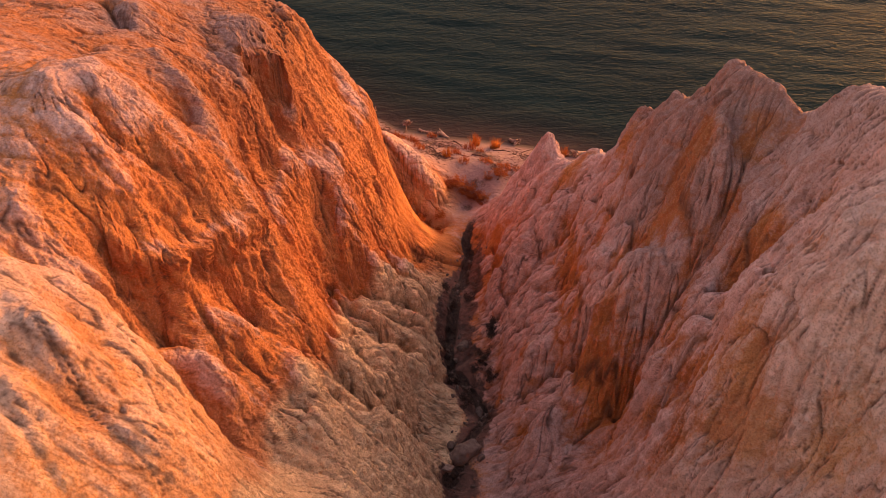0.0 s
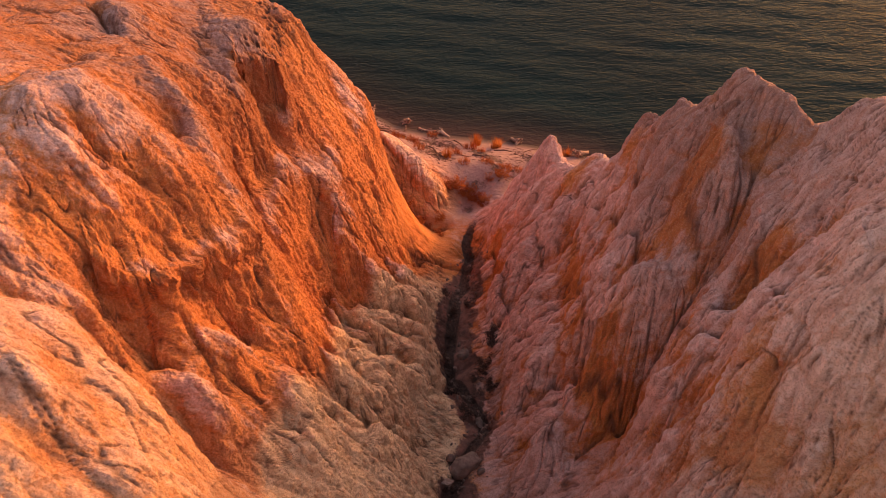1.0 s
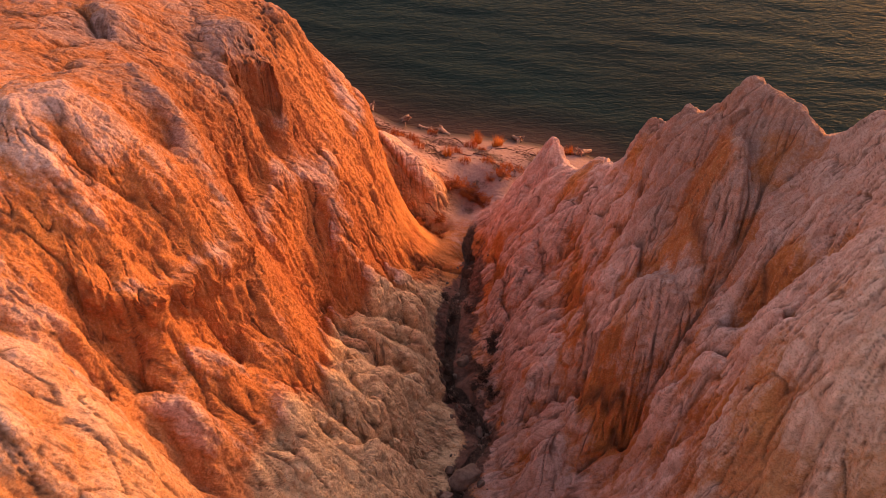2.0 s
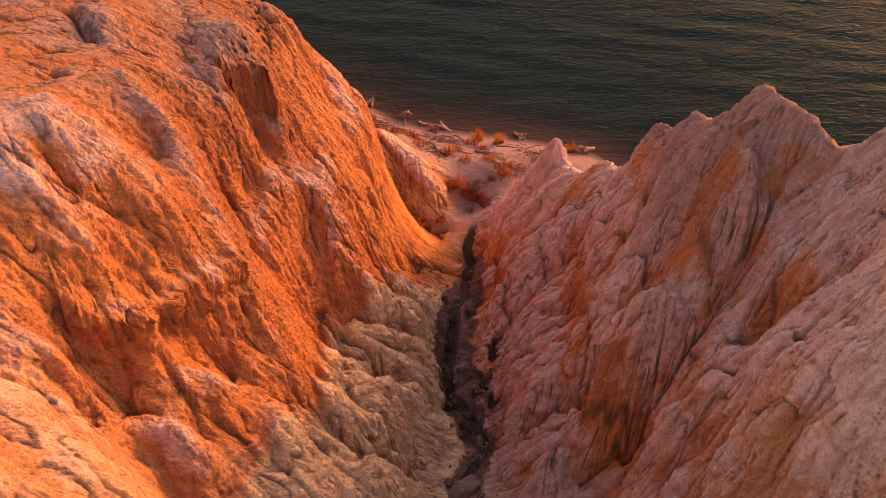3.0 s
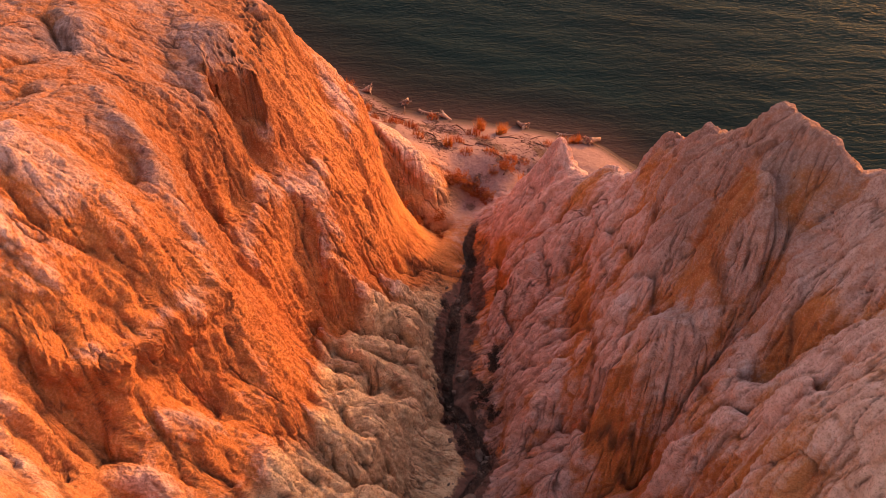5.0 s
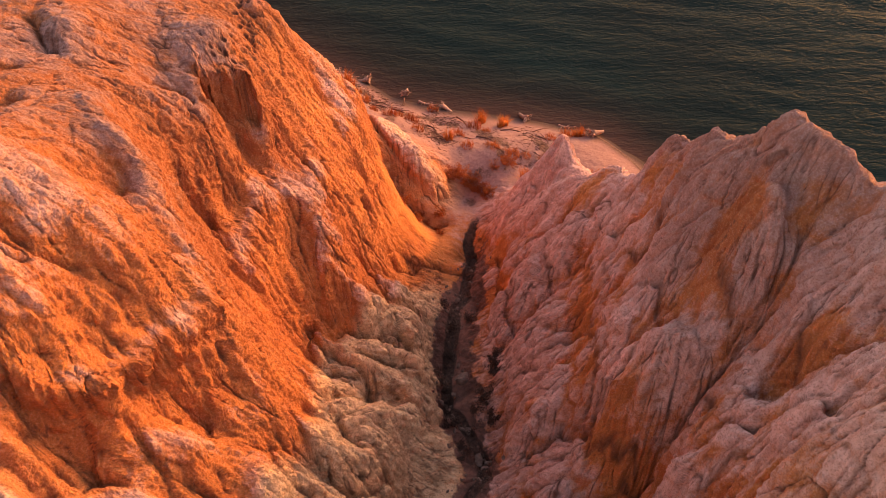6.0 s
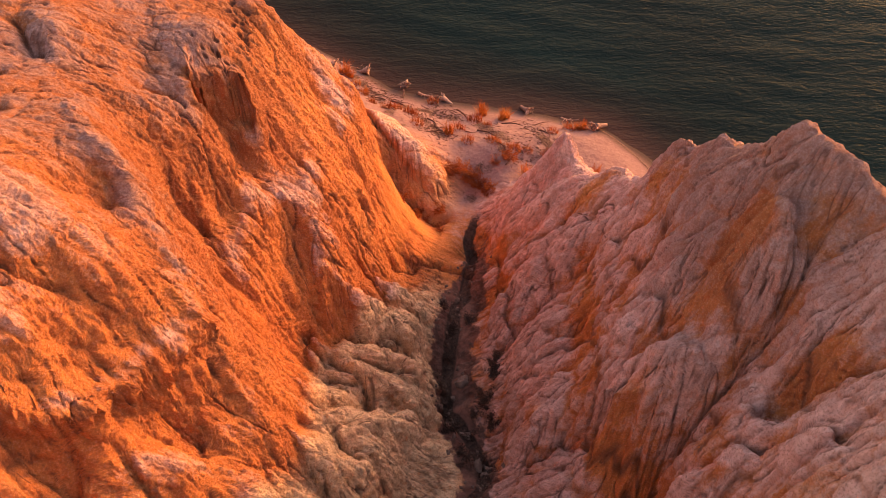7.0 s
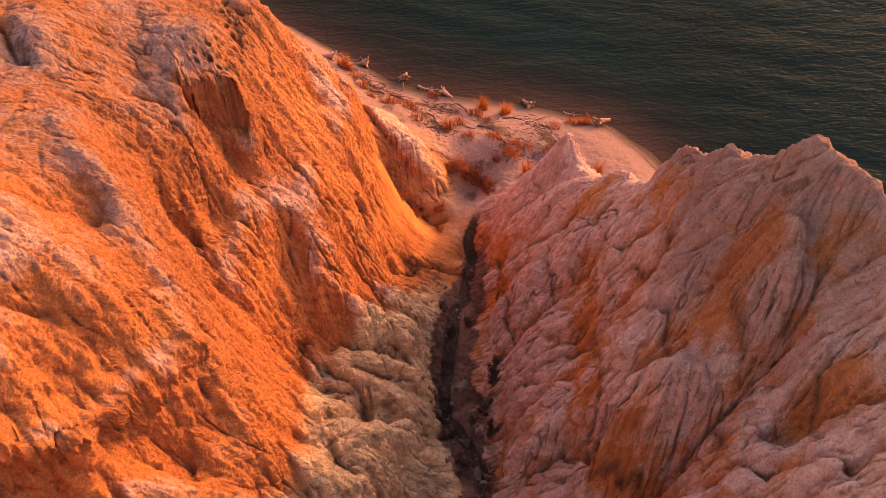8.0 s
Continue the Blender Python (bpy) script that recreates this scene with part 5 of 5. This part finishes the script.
def limb(length, radius, bend=0.2, rise=0.0, steps=6, turn=0.0):
    """Points and radii of a crooked, tapering limb from the origin."""
    pts, radii, x, y, z, a = [], [], 0.0, 0.0, 0.0, turn
    for k in range(steps + 1):
        pts.append((x, y, z))
        radii.append(radius * (1 - 0.75 * k / steps))
        a += rng.uniform(-bend, bend)
        x += math.cos(a) * length / steps
        y += math.sin(a) * length / steps
        z += rise * length / steps + rng.uniform(-0.05, 0.05) * length / steps
    return pts, radii


def driftwood_stump():
    """A root plate that lies on its side, with a short length of trunk."""
    thing = new("driftwood_stump")
    bm = bmesh.new()
    tube(bm, [(-0.75, 0.05, 0.12), (-0.4, 0.0, 0.16), (-0.1, 0.0, 0.24), (0.1, 0.0, 0.3)], [0.10, 0.13, 0.19, 0.24], 9)
    part("trunk", bm, DRIFTWOOD, thing)
    for k in range(16):
        bm = bmesh.new()
        a = k * 0.3927 + rng.uniform(-0.15, 0.15)
        reach, thick = rng.uniform(0.28, 0.55), rng.uniform(0.035, 0.075)
        pts, radii = [], []
        for i in range(6):
            f = i / 5
            pts.append((0.05 + 0.25 * f * rng.uniform(0.3, 1.2), math.cos(a + 0.5 * f * rng.uniform(-1, 1)) * reach * f, max(0.02, 0.28 + math.sin(a) * reach * f)))
            radii.append(thick * (1 - 0.7 * f))
        tube(bm, pts, radii, 5)
        part("root", bm, DRIFTWOOD, thing)
    return tagged(thing, "sun-bleached pale driftwood root plate lying on its side on sand", "driftwood", "driftwood stumps along the beach")


def driftwood_log():
    thing = new("driftwood_log")
    bm = bmesh.new()
    pts, radii = limb(2.3, 0.16, 0.16, 0.02, 9)
    tube(bm, [(x - 1.1, y, z + 0.12) for x, y, z in pts], radii, 9)
    part("trunk", bm, DRIFTWOOD, thing)
    for k in range(5):
        bm = bmesh.new()
        q, radii = limb(rng.uniform(0.4, 0.9), 0.05, 0.4, rng.uniform(0.1, 0.6), 5, rng.choice((-1, 1)) * rng.uniform(0.5, 1.4))
        at = pts[2 + k]
        tube(bm, [(x + at[0] - 1.1, y + at[1], z + at[2] + 0.14) for x, y, z in q], radii, 6)
        part("branch", bm, DRIFTWOOD, thing)
    return tagged(thing, "bleached pale brown driftwood log with broken branches lying on sand", "driftwood", "driftwood logs along the beach")


def stick(length):
    bm = bmesh.new()
    pts, radii = limb(length, 0.032 + 0.02 * length, 0.45, 0.02, 6)
    tube(bm, [(x - length / 2, y, z + 0.03) for x, y, z in pts], radii, 5)
    if length > 0.9:
        q, radii = limb(length * 0.4, 0.025, 0.5, 0.12, 4, 0.8)
        tube(bm, [(x + pts[2][0] - length / 2, y + pts[2][1], z + 0.04) for x, y, z in q], radii, 5)
    return tagged(part("driftwood_stick", bm, DARK_WOOD), "thin dark driftwood stick half sunk in sand", "stick", "sticks strewn over the beach")


def grass_tuft(blades, height, spread):
    bm = bmesh.new()
    for _ in range(blades):
        a, r = rng.uniform(0, 6.283), spread * 0.45 * math.sqrt(rng.random())
        x, y = r * math.cos(a), r * math.sin(a)
        h, lean = height * rng.uniform(0.45, 1.0), rng.uniform(0.05, 0.6)
        b = a + rng.uniform(-1.2, 1.2)
        w = rng.uniform(0.012, 0.024)
        sx_, sy_ = -math.sin(b) * w, math.cos(b) * w
        row = []
        for f in (0, 0.5, 1):
            o = lean * h * f * f
            px_, py_, pz_ = x + math.cos(b) * o, y + math.sin(b) * o, h * f * (1 - 0.18 * lean * f) - 0.05
            k = 1 - 0.9 * f
            row.append((bm.verts.new((px_ - sx_ * k, py_ - sy_ * k, pz_)), bm.verts.new((px_ + sx_ * k, py_ + sy_ * k, pz_))))
        for (p, q), (s, t) in zip(row[:-1], row[1:]):
            bm.faces.new((p, q, t, s))
    return bm


def shrub(name, material, stem_material, height, spread, leaves, label, group):
    """A low bush: crooked stems and a ragged crown of small leaves."""
    thing = new(name)
    tips = []
    for k in range(7):
        bm = bmesh.new()
        pts, radii = limb(spread * rng.uniform(0.35, 0.6), 0.028, 0.5, height / spread * rng.uniform(1.1, 1.9), 5, k * 0.9 + rng.uniform(-0.3, 0.3))
        tube(bm, [(x, y, z - 0.05) for x, y, z in pts], radii, 5)
        part("stem", bm, stem_material, thing)
        tips += pts[2:]
    bm = bmesh.new()
    for _ in range(leaves):
        t = rng.choice(tips)
        c = Vector(t) + Vector((rng.gauss(0, 0.13), rng.gauss(0, 0.13), rng.gauss(0, 0.11)))
        if c.z < 0.02:
            c.z = 0.02 + 0.1 * rng.random()
        a = Vector((rng.gauss(0, 1), rng.gauss(0, 1), rng.gauss(0, 0.7))).normalized()
        b = a.orthogonal().normalized()
        s = rng.uniform(0.035, 0.085)
        bm.faces.new([bm.verts.new(c + a * s), bm.verts.new(c + b * s * 0.45), bm.verts.new(c - a * s), bm.verts.new(c - b * s * 0.45)])
    part("foliage", bm, material, thing)
    return tagged(thing, label, "shrub", group)


def boulder(size, seed, label):
    bm = bmesh.new()
    bmesh.ops.create_icosphere(bm, subdivisions=4, radius=1)
    r = random.Random(seed)
    cuts = [(Vector((r.gauss(0, 1), r.gauss(0, 1), r.gauss(0, 1))).normalized(), r.uniform(0.55, 0.85)) for _ in range(13)]
    for v in bm.verts:
        p = v.co.copy()
        for n, d in cuts:
            over = p.dot(n) - d
            if over > 0:
                p -= n * over * 0.88
        p += v.co * 0.10 * noise.fractal(v.co * 2.5 + Vector((seed, 0, 0)), 0.7, 2.0, 4)
        v.co = Vector((p.x * size[0], p.y * size[1], p.z * size[2]))
    return tagged(part("boulder", bm, BOULDER), label, "rock", "fallen rocks in the gully")


def spread_out(thing, places, sink=0.05, scale=(0.8, 1.25), turns=None, tilt=6):
    """Stands a thing at the first place and copies of it at the others."""
    for k, (x, y) in enumerate(places):
        m = pose(x, y, ground_at(x, y) - sink, rng.uniform(-tilt, tilt), rng.uniform(-tilt, tilt), turns[k % len(turns)] if turns else rng.uniform(0, 360))
        s = rng.uniform(*scale)
        thing.scale = (s, s, s * rng.uniform(0.85, 1.15))
        if k == len(places) - 1:
            thing.matrix_basis = m @ Matrix.Diagonal((*thing.scale, 1))
        else:
            copy_thing(thing, m)


spread_out(driftwood_stump(), [(-3.5, 79.3), (-0.2, 77.4), (-6.9, 81.0), (-9.7, 80.5), (6.8, 75.9), (12.3, 73.8)], 0.05, (1.0, 1.4))
spread_out(driftwood_stump(), [(9.5, 74.3), (-8.0, 80.6), (-1.2, 77.7)], 0.08, (0.4, 0.6))
spread_out(driftwood_log(), [(-1.6, 77.9), (-7.5, 81.7), (10.2, 75.0), (11.5, 73.7), (-8.6, 81.6)], 0.03, (0.6, 0.9), (-25, 10, -30, -5, -40))
# strewn sticks
for n, length in ((34, 0.8), (30, 1.3), (16, 1.9), (40, 0.45)):
    places = []
    while len(places) < n:
        line = rng.choice(DRIFT_LINES)
        i, f = rng.randrange(len(line) - 1), rng.random()
        x = line[i][0] * (1 - f) + line[i + 1][0] * f + rng.gauss(0, 0.8)
        y = line[i][1] * (1 - f) + line[i + 1][1] * f + rng.gauss(0, 0.8)
        if 0.1 < ground_at(x, y) < 3.4:
            places.append((x, y))
    spread_out(stick(length), places, 0.02, (0.8, 1.3), [rng.gauss(-20, 45) for _ in range(n)], 3)
tuft = part("grass_tuft", grass_tuft(170, 1.15, 0.75), STRAW)
tagged(tuft, "tall tuft of dry orange grass on the beach sand", "grass", "grass tufts on the beach")
spread_out(tuft, [(4.9, 74.6), (11.3, 73.7), (-8.7, 79.7), (3.0, 75.1), (0.3, 71.0), (11.5, 67.1), (10.8, 73.5), (4.6, 74.2), (6.2, 66.0), (-8.2, 79.2)], 0.03, (0.75, 1.2))
low = part("grass_tuft", grass_tuft(150, 0.55, 1.0), RUST_LEAF)
tagged(low, "low spreading tuft of rusty dry grass on sand", "grass", "grass tufts on the beach")
spread_out(low, [(10.0, 73.3), (-4.5, 73.5), (-7.6, 78.0), (-5.9, 74.4), (-2.8, 73.1), (-1.1, 76.9), (1.1, 71.7), (1.8, 69.8), (3.7, 69.9), (4.9, 69.2), (6.4, 69.1), (8.6, 72.5), (3.4, 72.8), (7.9, 68.8), (-3.9, 74.1), (-6.8, 76.6), (4.0, 69.5), (5.5, 69.1), (-2.2, 71.2), (2.4, 73.6)], 0.03, (0.8, 1.4))
rust = shrub("shrub", RUST_LEAF, DARK_WOOD, 0.75, 1.3, 800, "low russet leafy shrub on the sandy slope", "russet shrubs by the beach")
spread_out(rust, [(3.9, 67.6), (0.7, 66.5), (2.9, 65.6), (2.5, 65.9), (3.5, 65.2), (1.9, 66.3), (1.3, 66.8), (2.3, 66.7), (5.0, 68.0), (3.2, 64.8)], 0.05, (0.65, 1.1))
rust2 = shrub("shrub", RUST_LEAF, DARK_WOOD, 0.55, 1.0, 520, "small russet shrub clinging to the rock slope", "shrubs on the rock slope")
spread_out(rust2, [(-2.0, 62.0), (-3.0, 62.0), (-0.6, 61.9), (-0.3, 62.9), (-1.3, 62.1), (-1.6, 62.8), (-0.2, 61.2)], 0.1, (0.6, 1.1))
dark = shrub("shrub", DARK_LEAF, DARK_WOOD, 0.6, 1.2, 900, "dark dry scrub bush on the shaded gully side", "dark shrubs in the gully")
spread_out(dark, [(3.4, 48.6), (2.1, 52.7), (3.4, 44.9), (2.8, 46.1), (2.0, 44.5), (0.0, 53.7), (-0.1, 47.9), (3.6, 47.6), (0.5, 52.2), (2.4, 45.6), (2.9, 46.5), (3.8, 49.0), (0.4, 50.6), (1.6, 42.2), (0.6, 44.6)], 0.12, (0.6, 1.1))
# fallen rocks
for (x, y), size, seed in (((1.5, 37.9), (1.2, 0.9, 0.85), 1), ((0.5, 38.2), (0.4, 0.35, 0.3), 2), ((0.7, 37.5), (0.55, 0.4, 0.35), 3), ((0.3, 36.3), (0.5, 0.45, 0.35), 4), ((2.4, 37.4), (0.35, 0.3, 0.22), 5),
                           ((1.4, 48.0), (0.6, 0.5, 0.45), 6), ((2.4, 42.3), (0.55, 0.45, 0.4), 7), ((3.0, 42.4), (0.35, 0.3, 0.25), 8), ((2.8, 41.7), (0.28, 0.3, 0.2), 9)):
    rock = boulder(size, seed, "angular grey-brown boulder lying in the dark gully" if size[0] > 0.5 else "small grey-brown fallen rock in the gully")
    rock.matrix_basis = pose(x, y, ground_at(x, y) + size[2] * 0.35, 8 * seed, 5 * seed, 40 * seed)

# fine litter: twigs and bark washed up in bands
bm = bmesh.new()
for _ in range(1500):
    line = rng.choice(DRIFT_LINES)
    i, f = rng.randrange(len(line) - 1), rng.random()
    x = line[i][0] * (1 - f) + line[i + 1][0] * f + rng.gauss(0, 0.7)
    y = line[i][1] * (1 - f) + line[i + 1][1] * f + rng.gauss(0, 0.7)
    z = ground_at(x, y)
    if not 0.15 < z < 3.2:
        continue
    a, size, w = rng.gauss(2.4, 0.7), rng.uniform(0.05, 0.22), rng.uniform(0.008, 0.02)
    u, v = Vector((math.cos(a), math.sin(a), rng.uniform(-0.1, 0.2))) * size, Vector((-math.sin(a), math.cos(a), 0)) * w
    c = Vector((x, y, z + 0.02))
    low = [bm.verts.new(c + p) for p in (-u - v, u - v * 0.4, u + v * 0.4, -u + v)]
    ridge = [bm.verts.new(c + p + Vector((0, 0, 0.035))) for p in (-u * 0.95, u * 0.95)]
    bm.faces.new((low[0], low[1], ridge[1], ridge[0]))
    bm.faces.new((low[2], low[3], ridge[0], ridge[1]))
    bm.faces.new((low[3], low[0], ridge[0]))
    bm.faces.new((low[1], low[2], ridge[1]))
tagged(part("beach_litter", bm, DARK_WOOD), "dark brown twigs and bark washed up in bands on sand", "litter", kind="stuff")

# rubble in the bed of the gully
bm = bmesh.new()
for _ in range(300):
    i, f = rng.randrange(2, len(CHANNEL) - 1), rng.random()
    x = CHANNEL[i][0] * (1 - f) + CHANNEL[i + 1][0] * f + rng.gauss(0, 0.75)
    y = CHANNEL[i][1] * (1 - f) + CHANNEL[i + 1][1] * f + rng.gauss(0, 0.5)
    size = 0.04 + 0.16 * rng.random() ** 3
    turn = pose(x, y, ground_at(x, y) + size * 0.35, rng.uniform(0, 360), rng.uniform(0, 360), rng.uniform(0, 360))
    made = bmesh.ops.create_icosphere(bm, subdivisions=1, radius=size, matrix=turn @ Matrix.Diagonal((1.3, 1.0, 0.75, 1)))
    for v in made["verts"]:
        v.co += Vector((rng.gauss(0, 0.13), rng.gauss(0, 0.13), rng.gauss(0, 0.13))) * size
rubble = part("gully_rubble", bm, BOULDER)
for p in rubble.data.polygons:
    p.use_smooth = False
tagged(rubble, "small angular grey-brown stones strewn along the gully bed", "rubble", kind="stuff")
